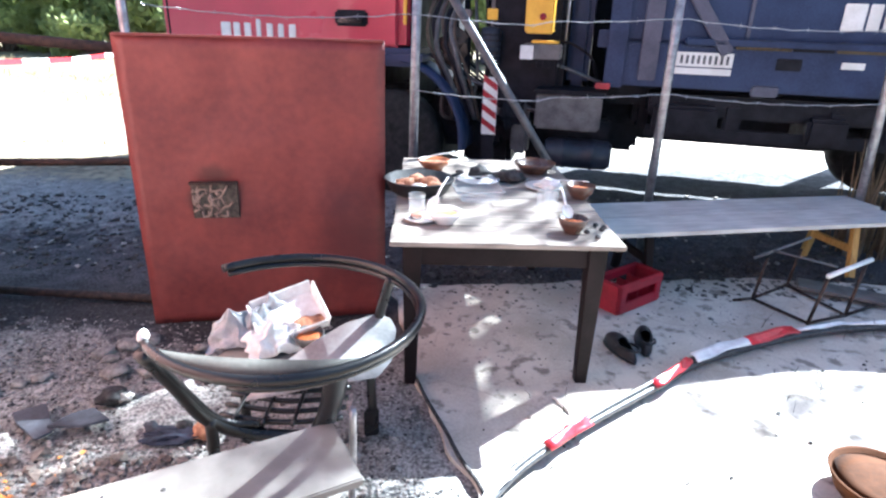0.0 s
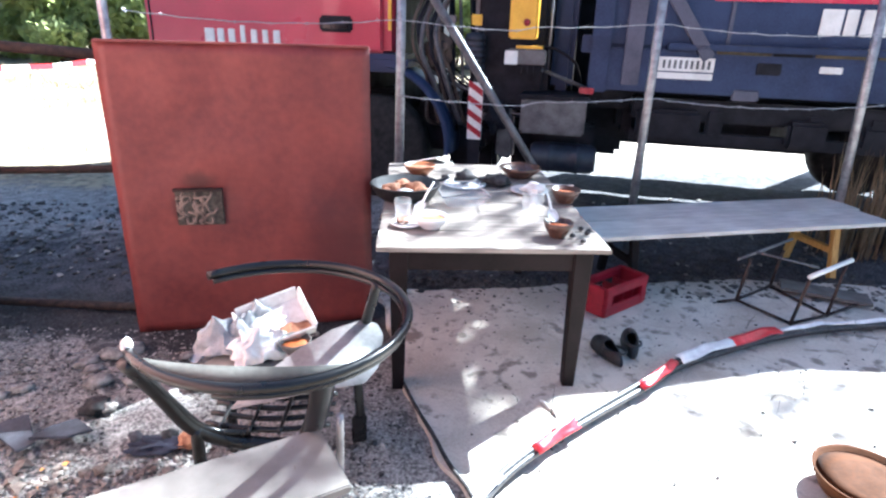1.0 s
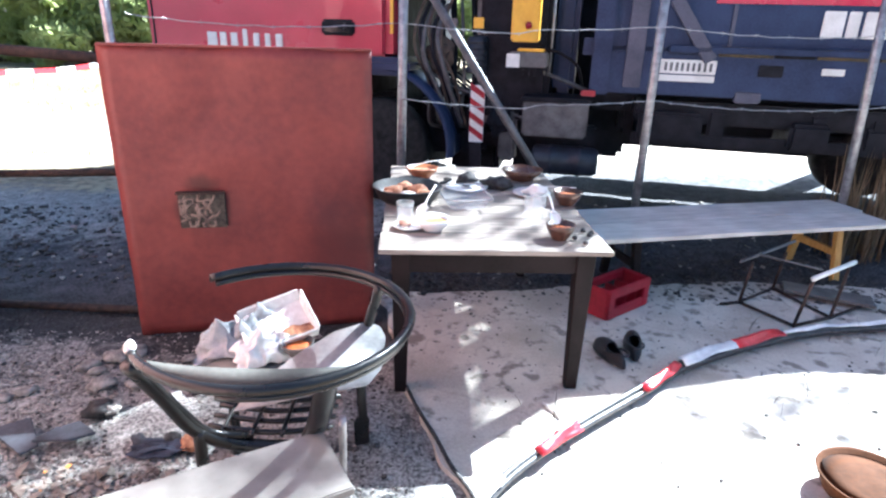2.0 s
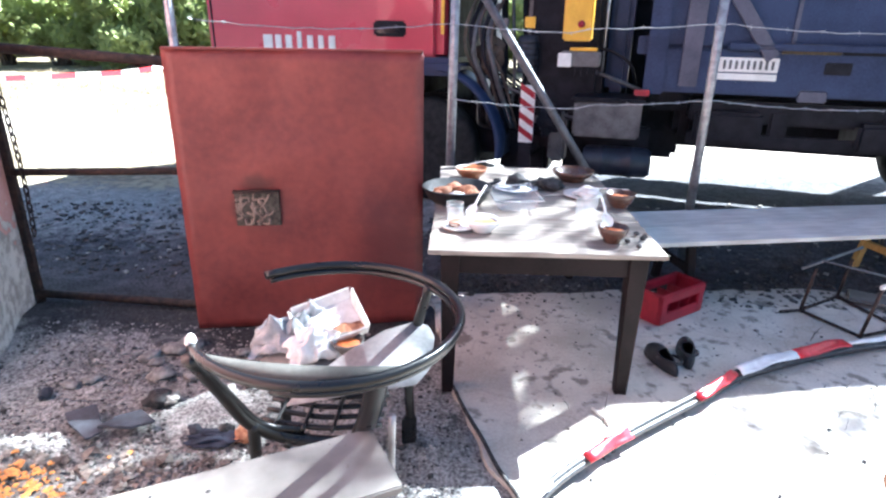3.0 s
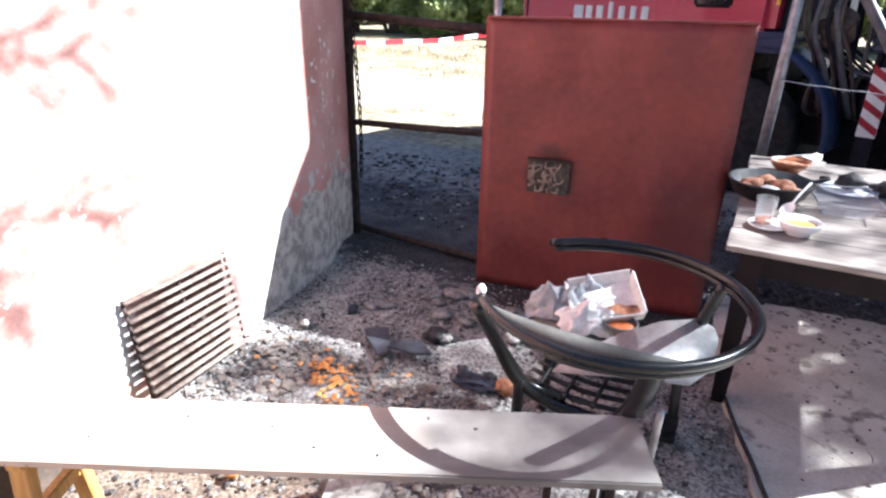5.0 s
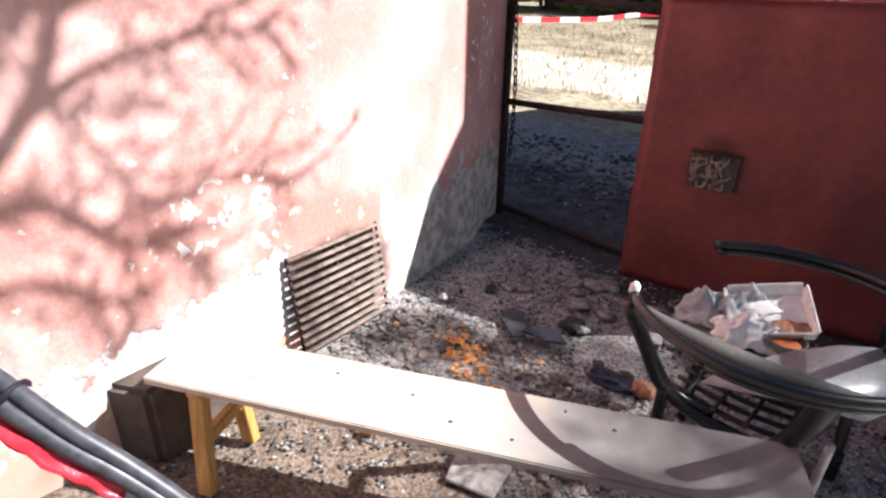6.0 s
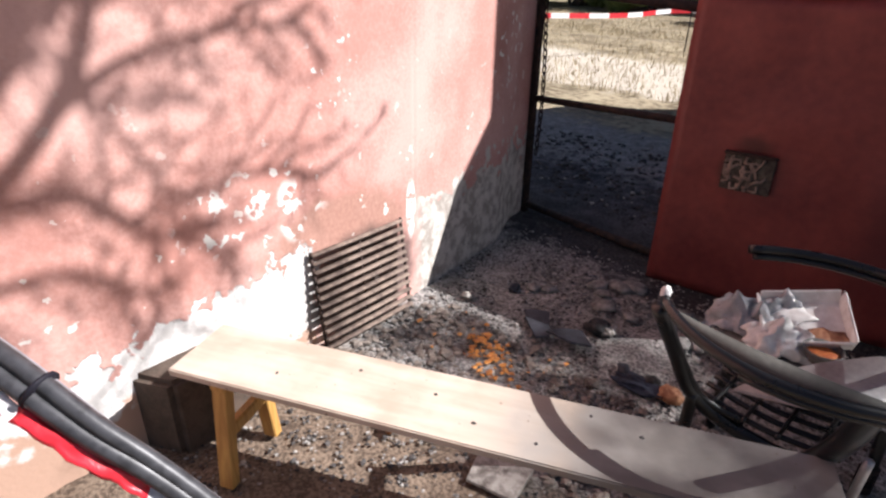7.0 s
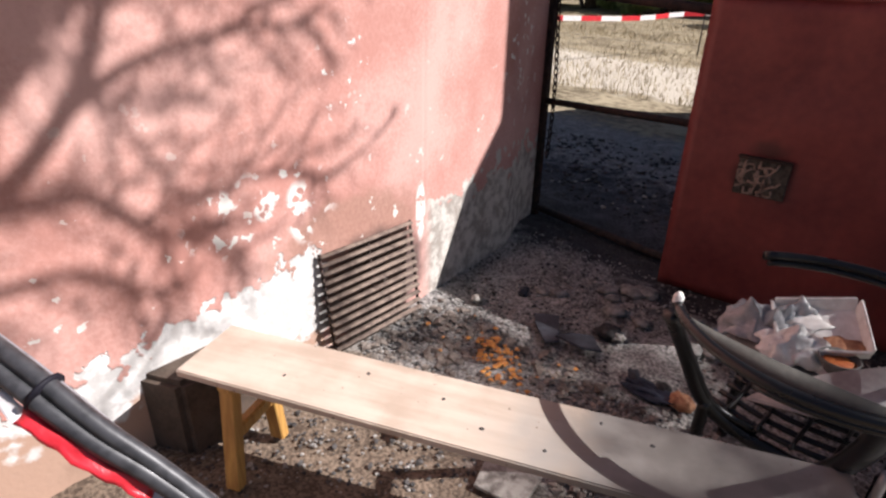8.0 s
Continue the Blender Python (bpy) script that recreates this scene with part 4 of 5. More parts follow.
    L = tagged(part("paper_napkin", lump(0.05, 21, (1.3, 1, 0.5), 0.8, 3), "paper", smooth=True), "crumpled white paper napkin", "napkin")
    L.matrix_world = pose(0.62, 3.22, TOP + 0.03)
    bowl("bowl", 0.763, 3.06, 0.080, 0.072, "claydark", "food", "dark clay bowl of orange stew")
    spoon(0.675, 3.36, TOP + 0.012, -62, 12, "long white spoon leaning on a bowl", 0.30)
    bowl("bowl", 0.605, 2.485, 0.068, 0.068, "claydark", "food", "small dark clay bowl of orange stew")
    spoon(0.585, 2.52, TOP + 0.075, 105, 45, "white spoon standing in a stew bowl", 0.13)
    for i, (x, y) in enumerate([(0.732, 2.573), (0.745, 2.508), (0.668, 2.470), (0.700, 2.400), (0.762, 2.540)]):
        o = tagged(part("olive", lump(0.012, i, (1.2, 1, 1), 0.1, 1), "char", smooth=True), "black olive on the bare table top", "olive", "olives on the table")
        o.matrix_world = pose(x, y, TOP + 0.011)


build_tableware()


# ---- chair by the fire ----
def build_chair():
    T = thing("armchair", -0.46, 1.675, 0.0, 0, "scorched black bentwood tub armchair with a bare curved rail", "chair")
    R = 0.42

    def arc(a0, a1, r, z, n=46, rise=0.0):
        return [(r * math.cos(radians(a0 + (a1 - a0) * k / n)), r * math.sin(radians(a0 + (a1 - a0) * k / n)), z + rise * (1 - k / n) ** 3) for k in range(n + 1)]

    part("rail", tube(arc(216, 497, R, 0.753, rise=0.008), 0.0155, 12), "black", T, "glossy black curved top rail", True)
    part("lower_rail", tube(arc(262, 495, R - 0.008, 0.730), 0.0105, 12), "black", T, "", True)
    a = radians(216)
    part("rail_cap", lump(0.016, 2, (1, 1, 1.8), 0.35, at=(R * math.cos(a), R * math.sin(a), 0.772)), "paper", T, "ashy white burnt rail end", True)
    # low curved pad leaning in from the back of the rail
    bm, cols = bmesh.new(), []
    for k in range(33):
        t = k / 32
        a = radians(218 + 104 * t)
        h = 0.076 * math.sin(math.pi * t) ** 0.9 + 0.003
        foot, lean = Vector(((R - 0.004) * math.cos(a), (R - 0.004) * math.sin(a), 0.744)), Vector((0.565, 0.483, 0.66))
        thick = Vector((0.3, 0.25, -0.55)) * 0.014
        cols.append([bm.verts.new(foot + lean * h * k_ + thick * e_) for k_, e_ in ((0, 0), (0.5, -0.35), (1, 0), (1, 1), (0.5, 0.8), (0, 1))])
    for p, q in zip(cols, cols[1:]):
        for k in range(6):
            bm.faces.new((p[k], p[(k + 1) % 6], q[(k + 1) % 6], q[k]))
    bm.faces.new(cols[0][::-1])
    bm.faces.new(cols[-1])
    bmesh.ops.recalc_face_normals(bm, faces=bm.faces[:])
    part("back_crest", bm, "padcloth", T, "curved grey pad of the back", True)
    L = lambda pts, r, m="black", n="frame_rod", lab="", flat=1.0: part(n, tube(smooth_line(pts, 7), r, 12, flat=flat), m, T, lab, True)
    L([(-0.345, -0.26, 0.73), (-0.31, -0.17, 0.56), (-0.255, -0.11, 0.40), (-0.15, -0.06, 0.31), (0.0, -0.05, 0.29), (0.10, -0.08, 0.33)], 0.024)
    L([(-0.33, -0.25, 0.72), (-0.285, -0.15, 0.52), (-0.22, -0.09, 0.38), (-0.10, -0.04, 0.33)], 0.013)
    L([(0.205, -0.30, 0.73), (0.165, -0.22, 0.55), (0.115, -0.13, 0.40), (0.06, -0.08, 0.30)], 0.036, flat=0.6)
    for x, y, xt, yt, zt in ((-0.25, -0.11, -0.245, -0.11, 0.40), (0.09, -0.10, 0.10, -0.09, 0.36), (-0.28, 0.28, -0.26, 0.26, 0.42)):
        L([(x, y, 0.0), (0.5 * (x + xt), 0.5 * (y + yt), zt * 0.5), (xt, yt, zt)], 0.020, n="leg")
    L([(0.225, -0.20, 0.52), (0.215, -0.17, 0.26), (0.20, -0.15, 0.0)], 0.012, "galv", "leg", "pale bare metal leg")
    L([(0.30, 0.28, 0.74), (0.25, 0.33, 0.55), (0.215, 0.34, 0.36), (0.225, 0.35, 0.0)], 0.020, n="leg")
    part("foot", prism([(0.185, 0.31), (0.25, 0.33), (0.215, 0.41)], 0.0, 0.13, bevel=0.008), "black", T)
    for i in range(5):
        L([(-0.26, 0.0 + 0.06 * i, 0.335), (-0.05, -0.02 + 0.06 * i, 0.325), (0.16, 0.0 + 0.06 * i, 0.335)], 0.010, "black", "seat_slat")
    for i in range(4):
        L([(-0.2 + 0.1 * i, -0.06, 0.345), (-0.2 + 0.1 * i, 0.12, 0.345), (-0.2 + 0.1 * i, 0.26, 0.345)], 0.007, "black", "seat_slat")
    seat = prism([(-0.36, 0.20), (-0.16, 0.13), (0.03, 0.19), (0.10, 0.34), (0.0, 0.39), (-0.28, 0.33)], 0.395, 0.425, bevel=0.010)
    bmesh.ops.translate(seat, vec=(0.01, 0.035, 0), verts=seat.verts)
    part("seat", seat, "greyboard", T, "sagging grey seat pad", True)
    board = prism([(-0.17, -0.075), (0.10, 0.0), (0.26, 0.045), (0.305, 0.11), (0.31, 0.24), (0.285, 0.285), (0.23, 0.30), (0.12, 0.25), (0.0, 0.15), (-0.12, 0.02)], 0.0, 0.014, bevel=0.005)
    for v in board.verts:
        v.co.z += 0.415 + 0.42 * (v.co.y + 0.07) - 0.04 * (v.co.x + 0.17) + 0.008 * noise.noise(v.co * 6)
    bmesh.ops.translate(board, vec=(0.01, 0.035, 0), verts=board.verts)
    part("seat_board", board, "paleboard", T, "loose pale grey seat board tipped up", True)
    # things left on the seat
    C = thing("food_carton", 0, 0, 0, 0, "white card food tray tipped up on the chair", "carton")
    C.matrix_world = pose(-0.52, 1.99, 0.468, 24, 0, -6) @ pose(0, 0, 0, 0, 0, 34) @ Matrix.Scale(1.08, 4)
    part("base", box(0, 0.09, 0.0, 0.23, 0.19, 0.008, 0.003), "paper", C)
    for x, y, sx, sy, rot in ((-0.118, 0.09, 0.008, 0.2, (0, -18)), (0.118, 0.09, 0.008, 0.2, (0, 18)), (0, 0.19, 0.23, 0.008, (-18, 0)), (0, -0.01, 0.23, 0.008, (18, 0))):
        part("side", box(x, y, 0.022, sx, sy, 0.05, 0.003, Euler((radians(rot[0]), radians(rot[1]), 0)).to_matrix().to_4x4()), "paper", C)
    part("stain", lump(0.05, 3, (1.2, 0.7, 0.12), 0.6, at=(0.05, 0.03, 0.01)), "bread", C, "", True)
    part("residue", lump(0.045, 6, (1.3, 0.9, 0.15), 0.6, at=(-0.03, 0.12, 0.008)), "paper", C, "", True)
    bowl("bowl", -0.47, 1.955, 0.062, 0.05, "greyboard", "food", "small grey bowl of orange leftovers on the chair", 0.452)
    for k, (x, y, z, w, hgt, m, lab) in enumerate([(-0.735, 2.04, 0.44, 0.27, 0.13, "bagfilm", "crumpled clear plastic bag on the chair"), (-0.605, 1.975, 0.445, 0.22, 0.12, "paper", "crumpled white paper bag on the chair"), (-0.66, 2.13, 0.45, 0.20, 0.15, "bagfilm", "crumpled clear plastic wrapper on the chair")]):
        bm, n_ = bmesh.new(), 30
        g = []
        for j in range(n_ + 1):
            row = []
            for i in range(n_ + 1):
                u, v = i / n_ - 0.5, j / n_ - 0.5
                p = Vector((u * 5 + 7 * k, v * 5, k))
                fold = abs(noise.noise(p * 0.6)) * 1.2 + 0.30 * abs(noise.noise(p * 1.4)) + 0.06 * abs(noise.noise(p * 3.2))
                dome = max(0.0, 1 - 3.2 * (u * u + v * v))
                row.append(bm.verts.new((w * (u + 0.12 * noise.noise(p * 1.3)), w * 0.75 * (v + 0.12 * noise.noise(p * 1.3 + Vector((0, 9, 0)))), hgt * dome * (0.45 + 0.75 * fold) + 0.015 * fold)))
            g.append(row)
        for j in range(n_):
            for i in range(n_):
                bm.faces.new((g[j][i], g[j][i + 1], g[j + 1][i + 1], g[j + 1][i]))
        b = tagged(part("plastic_bag" if m == "bagfilm" else "paper_bag", bm, m, smooth=True), lab, "bag")
        b.matrix_world = pose(x, y, z, 14, 0, 25 * k)
        b.modifiers.new("thick", "SOLIDIFY").thickness = 0.0015


M["paleboard"] = mat("pale_grey_laminate", (0.34, 0.33, 0.325), (0.20, 0.195, 0.19), 0.35, scale=7, bump=0.1)
M["padcloth"] = mat("worn_grey_pad_cloth", (0.105, 0.101, 0.088), (0.066, 0.063, 0.056), 0.8, scale=6, bump=0.25)
build_chair()


# ---- benches ----
def trestle(T, x, y, turn, h, spread=0.13, splay=0.05, m="trestle"):
    c, s = math.cos(radians(turn)), math.sin(radians(turn))
    for e in (-1, 1):
        bm = bmesh.new()
        bmesh.ops.create_cube(bm, size=1)
        for v in bm.verts:
            top = v.co.z > 0
            off = e * (spread - (splay if top else 0))
            v.co = Vector((x + v.co.x * 0.055, y + off + v.co.y * 0.042, h if top else 0.0))
        bmesh.ops.bevel(bm, geom=bm.edges[:], offset=0.004, segments=1, affect="EDGES")
        part("leg", bm, m, T)
    part("cross_bar", box(x, y, h * 0.48, 0.035, 2 * spread - 0.05, 0.05, 0.005), m, T)
    part("batten", box(x, y, h - 0.02, 0.05, 2 * spread - 0.03, 0.04, 0.004), m, T)


def build_benches():
    B = thing("bench", -1.082, 0.940, 0.0, 28.0, "narrow wooden bench with a sunlit worn board seat", "bench")
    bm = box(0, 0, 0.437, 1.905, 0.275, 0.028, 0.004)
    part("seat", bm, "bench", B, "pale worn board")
    trestle(B, -0.80, 0.0, 0, 0.424)
    for x, y in ((0.84, -0.08), (0.84, 0.07), (0.70, 0.08)):
        part("leg", tube([(x, y, 0.0), (x, y, 0.424)], 0.013, 10), "rust", B, "thin rusty steel leg", True)
    part("stretcher", tube([(0.84, -0.08, 0.38), (0.84, 0.07, 0.38)], 0.010, 8), "rust", B, "", True)
    for i, (x, y) in enumerate([(0.02, -0.05), (0.47, 0.05), (-0.38, 0.06), (-0.12, 0.03), (0.20, -0.07), (0.33, 0.09), (-0.62, -0.04)]):
        part("knot", lathe([(0.008, 0), (0.006, 0.0022), (0, 0.0025)], 10), "char", B).matrix_local = pose(x, y, 0.451) @ Matrix.Diagonal((1.0 - 0.09 * i, 0.75, 1, 1))
    B = thing("bench", 2.13, 3.90, 0.0, 12.0, "wide grey weathered plank bench beside the table", "bench")
    part("plank", box(-0.02, -0.165, 0.436, 2.22, 0.318, 0.028, 0.004), "plank", B, "grey weathered plank")
    part("plank", box(0.02, 0.160, 0.436, 2.26, 0.318, 0.028, 0.004), "plank", B, "grey weathered plank")
    trestle(B, 0.80, 0.0, 0, 0.422, 0.22, 0.08)
    trestle(B, -0.80, 0.0, 0, 0.422, 0.22, 0.08, "tableleg")


build_benches()


# ---- yard clutter ----
def build_crate():
    C = thing("crate", 1.19, 3.32, 0.018, 37.0, "red plastic bottle crate lying on the floor", "crate")
    w, d, h = 0.40, 0.19, 0.19
    for sy in (-1, 1):
        part("side", box(0, sy * d / 2, 0.035, w, 0.018, 0.07, 0.006), "red", C)
        part("rim", box(0, sy * d / 2, h - 0.03, w + 0.02, 0.026, 0.06, 0.008), "red", C)
        for x in (-0.5, 0.5):
            part("corner_post", box(x * (w - 0.05), sy * d / 2, h / 2, 0.06, 0.022, h - 0.02, 0.006), "red", C)
    for sx in (-1, 1):
        part("side", box(sx * w / 2, 0, 0.075, 0.018, d, 0.15, 0.006), "red", C)
        part("rim", box(sx * w / 2, 0, h - 0.03, 0.026, d, 0.06, 0.008), "red", C)
    part("bottom", box(0, 0, 0.012, w - 0.02, d - 0.02, 0.012, 0.003), "red", C)
    for i in (-1, 0, 1):
        part("divider", box(i * 0.1, 0, 0.08, 0.008, d - 0.03, 0.12, 0.002), "red", C)


build_crate()


def build_shoe(x, y, turn):
    S = thing("clog", x, y, 0.020, turn, "black rubber clog on the dusty cement floor", "shoe", "pair of clogs")
    S.matrix_world = pose(x, y, 0.022, 0, 0, turn)
    sole = []
    for k in range(24):
        a = 2 * math.pi * k / 24
        px_, py_ = 0.135 * math.cos(a), 0.046 * math.sin(a)
        sole.append((px_, py_ * (1.0 + 0.22 * math.cos(a))))
    part("sole", prism(sole, 0.0, 0.022, bevel=0.004), "shoe", S, "", True)
    bm = bmesh.new()
    bmesh.ops.create_uvsphere(bm, u_segments=20, v_segments=12, radius=1.0)
    for v in bm.verts:
        c = v.co.copy()
        wide = 0.046 * (1.0 + 0.22 * c.x)
        hgt = 0.075 if c.x > -0.1 else 0.06
        v.co = Vector((c.x * 0.132, c.y * wide, 0.02 + max(c.z, -0.1) * hgt))
    drop = [f for f in bm.faces if f.calc_center_median().x < -0.005 and f.calc_center_median().z > 0.065 and abs(f.calc_center_median().y) < 0.03]
    bmesh.ops.delete(bm, geom=drop, context="FACES")
    up = part("upper", bm, "shoe", S, "", True)
    so = up.modifiers.new("thick", "SOLIDIFY")
    so.thickness = 0.006
    part("heel_strap", tube(smooth_line([(-0.02, 0.045, 0.055), (-0.10, 0.036, 0.075), (-0.135, 0.0, 0.078), (-0.10, -0.036, 0.075), (-0.02, -0.045, 0.055)], 5), 0.007, 8), "shoe", S, "", True)


build_shoe(0.985, 2.70, 108)
build_shoe(1.135, 2.78, 78)


def build_stool():
    S = thing("stool_frame", 2.25, 3.30, 0.02, 0, "overturned bare steel stool frame without its seat", "stool")
    A, B, C, D = (-0.22, 0.10), (-0.05, -0.22), (0.25, -0.10), (0.13, 0.33)
    rod = lambda p, q, r=0.009, m="rust", n="rod": part(n, tube([p, q], r, 10), m, S, "", True)
    for (a, b) in ((A, B), (B, C), (C, D), (D, A)):
        rod((*a, 0.01), (*b, 0.01))
    rod((*A, 0.01), (A[0] - 0.14, A[1] - 0.04, 0.012))
    rod((*C, 0.01), (C[0] + 0.36, C[1] + 0.18, 0.02))
    for (x, y), (dx, dy, h) in zip((A, B, C, D), ((0.02, -0.03, 0.30), (0.03, -0.03, 0.33), (0.05, 0.02, 0.34), (0.02, -0.02, 0.28))):
        rod((x, y, 0.0), (x + dx, y + dy, h), 0.010, n="leg")
    rod((A[0] - 0.08, A[1] - 0.06, 0.31), (D[0] + 0.06, D[1] - 0.02, 0.36), 0.010, "steelgrey")
    rod((A[0] + 0.06, A[1], 0.34), (C[0] - 0.14, C[1] - 0.02, 0.33), 0.007, "steelgrey")
    rod((B[0] + 0.0, B[1] - 0.06, 0.335), (C[0] + 0.09, C[1] + 0.04, 0.36), 0.014, "white")
    part("seat_board", box(0.42, 0.20, 0.03, 0.22, 0.52, 0.02, 0.004, Euler((0, radians(4), radians(62))).to_matrix().to_4x4()), "greyboard", S, "dirty loose seat board")


build_stool()

POT = thing("clay_dish", 1.665, 1.70, 0.018, 0, "shallow round terracotta dish on the cement floor", "dish")
part("body", lathe([(0.12, 0), (0.15, 0.02), (0.182, 0.085), (0.185, 0.092), (0.174, 0.092), (0.160, 0.060), (0.0, 0.055)], 40), "brownclay", POT, "", True)
part("crust", lathe([(0.168, 0.072), (0.10, 0.078), (0.0, 0.080)], 32), "brownclay", POT, "dried brown crust in the dish", True)

# dark cord along the broken edge of the floor, and a pale stick
CORD = tagged(part("cord", tube(smooth_line([(-0.075, 2.40, 0.022), (-0.02, 2.22, 0.028), (0.06, 2.03, 0.02), (0.12, 1.85, 0.026), (0.20, 1.68, 0.022), (0.26, 1.42, 0.02)], 8), 0.009, 8), "char", smooth=True), "sooty black cord along the floor edge", "cord")
STICK = tagged(part("stick", tube([(0.555, 2.27, 0.03), (0.60, 2.20, 0.028), (0.615, 2.16, 0.03)], 0.007, 8), "china", smooth=True), "short pale stick on the cement floor", "stick")


def build_cables():
    path = smooth_line([(-1.42, -0.12, 1.13), (-1.185, -0.026, 1.05), (-1.057, 0.046, 0.963), (-0.962, 0.133, 0.850), (-0.72, 0.34, 0.52), (-0.38, 0.68, 0.20), (-0.02, 1.18, 0.055), (0.24, 1.66, 0.062), (0.57, 1.98, 0.062), (1.09, 2.38, 0.062), (1.36, 2.59, 0.062), (2.00, 2.88, 0.062), (2.62, 3.02, 0.062), (3.5, 3.1, 0.062)], 12)
    T = thing("cable_bundle", 0, 0, 0, 0, "slack bundle of grey cables wrapped with barrier tape", "cable")
    up = Vector((0, 0, 1))
    for k, (dx, dz, m) in enumerate([(0.0, 0.014, "cable"), (0.016, -0.004, "cable"), (-0.014, -0.010, "cable2"), (0.004, -0.022, "cable")]):
        pts = []
        for i, p in enumerate(path):
            d = (path[min(i + 1, len(path) - 1)] - path[max(i - 1, 0)]).normalized()
            side = d.cross(up).normalized()
            w = 0.35 * math.sin(i * 0.13 + k * 1.6)
            pts.append(p + side * (dx * math.cos(w) - dz * math.sin(w)) + up * (dx * math.sin(w) + dz * math.cos(w)))
        part("cable", tube(pts, 0.0145, 10), m, T, "", True)
    for i in (17, 74, 96):
        p, d = path[i], (path[i + 1] - path[i - 1]).normalized()
        part("cable_tie", tube([p - d * 0.003, p + d * 0.003], 0.033, 14), "chassis", T, "", True)
    # tape: red and white lengths laid along the bundle
    n = len(path)
    for i, j, red, half in ((0, 16, False, 0.012), (16, 33, True, 0.013), (33, 46, False, 0.013), (76, 86, False, 0.014), (92, 98, True, 0.024), (106, 117, True, 0.022), (118, 126, False, 0.030), (126, 132, True, 0.032), (132, 152, False, 0.013)):
        bm = bmesh.new()
        rows = []
        for q in range(i, j + 1):
            p = path[q]
            d = (path[min(q + 1, n - 1)] - path[max(q - 1, 0)]).normalized()
            side = d.cross(up).normalized()
            high = min(1.0, max(0.0, (q - 50) / 22))
            tw = 0.2 * math.sin(q * 0.11) - 2.4 + 1.95 * high
            a = up * math.cos(tw) - side * math.sin(tw)
            b = up * math.sin(tw) + side * math.cos(tw)
            crease = 0.004 * math.sin(q * 1.7)
            if high < 0.5:  # hangs as a flap below the bundle
                rows.append([bm.verts.new(p + a * (0.044 + half * w + 0.5 * crease) + b * 0.003 * math.cos(2.6 * w + 0.8 * q)) for w in (-1, -0.5, 0, 0.5, 1)])
            else:
                rows.append([bm.verts.new(p + a * (0.036 + crease + 0.006 * math.cos(2.6 * w + 0.8 * q)) + b * half * (w + 0.12 * math.sin(q * 0.9))) for w in (-1, -0.5, 0, 0.5, 1)])
        for r0, r1 in zip(rows, rows[1:]):
            for k in range(4):
                bm.faces.new((r0[k], r0[k + 1], r1[k + 1], r1[k]))
        ob = part("tape_length", bm, "tapered" if red else "tapewhite", T, "red barrier film" if red else "white barrier film", True)
        ob.modifiers.new("thick", "SOLIDIFY").thickness = 0.0015


build_cables()


# ---- fire corner by the wall ----
def build_grill():
    G = thing("grill_grate", 0, 0, 0, 0, "rusty slatted grill grate leaning on the wall", "grate")
    a, b = Vector((-2.16, 1.12, 0.03)), Vector((-2.225, 1.67, 0.02))
    c = Vector((-2.195, 1.10, 0.485))
    along, up = (b - a), (c - a)
    off = Vector((0.03, 0, 0))
    for k in range(12):
        p = a + up * (k / 11) + off * (1 - k / 22)
        part("slat", tube([p, p + along * 0.5 + Vector((0.002 * (k % 3), 0, 0)), p + along], 0.0155, 8, flat=0.5), "grille", G, "ash-grey steel slat", True)
    for f in (0.0, 1.0):
        part("frame_bar", tube([a + along * f + off * 0.4, a + along * f + up * 1.02 + off * 0.2], 0.008, 8), "rust", G, "", True)
    part("frame_bar", tube([a + along * 0.5 + off * 0.2, a + along * 0.5 + up + off * 0.1], 0.008, 8), "rust", G, "", True)


M["ashstone"] = mat("ash_grey_stone", (0.30, 0.285, 0.265), (0.12, 0.112, 0.105), 0.9, scale=14, bump=0.6)
M["cinder"] = mat("brown_grey_cinders", (0.095, 0.087, 0.083), (0.024, 0.022, 0.022), 0.9, scale=25, bump=0.5)
M["gravelstone"] = mat("brown_grey_gravel", (0.40, 0.38, 0.35), (0.11, 0.102, 0.095), 0.9, scale=25, bump=0.5)
M["rubblestone"] = mat("sooty_brown_rubble", (0.29, 0.245, 0.205), (0.07, 0.055, 0.047), 0.8, scale=9, bump=0.6)
build_grill()


def slab(name, outline, h, material, x, y, z, turn, tilt, label, cat):
    ob = tagged(part(name, prism(outline, 0, h, bevel=min(0.003, h / 3)), material), label, cat)
    ob.matrix_world = pose(x, y, z, tilt, 0, turn)


slab("slate_piece", [(-0.135, 0.045), (-0.075, -0.02), (0.05, -0.10), (0.095, -0.05), (-0.03, 0.11)], 0.012, "slate", -1.615, 2.005, 0.016, 0, 6, "broken grey slate lying in the ash", "slate")
slab("slate_piece", [(-0.12, -0.065), (0.02, -0.055), (0.10, 0.0), (-0.01, 0.085), (-0.08, 0.03)], 0.012, "slate", -1.425, 2.015, 0.028, 0, -5, "broken grey slate lying on another", "slate")
slab("roof_tile_piece", [(-0.09, -0.08), (0.09, -0.09), (0.11, 0.06), (-0.10, 0.08)], 0.014, "stone", -1.13, 1.15, 0.012, 20, 5, "broken grey tile under the bench", "tile")
RAG = tagged(part("rag", lump(0.085, 77, (1.25, 0.5, 0.22), 0.9, 4), "rag", smooth=True), "crumpled dark blue rag in the ash", "rag")
RAG.matrix_world = pose(-1.05, 1.965, 0.012, 0, 0, 5)
B = part("masonry_block", prism([(-2.20, 0.27), (-1.98, 0.40), (-2.02, 0.70), (-2.20, 0.72)], -0.05, 0.30, bevel=0.02), "block")
tagged(B, "brown cement block at the foot of the wall", "block")
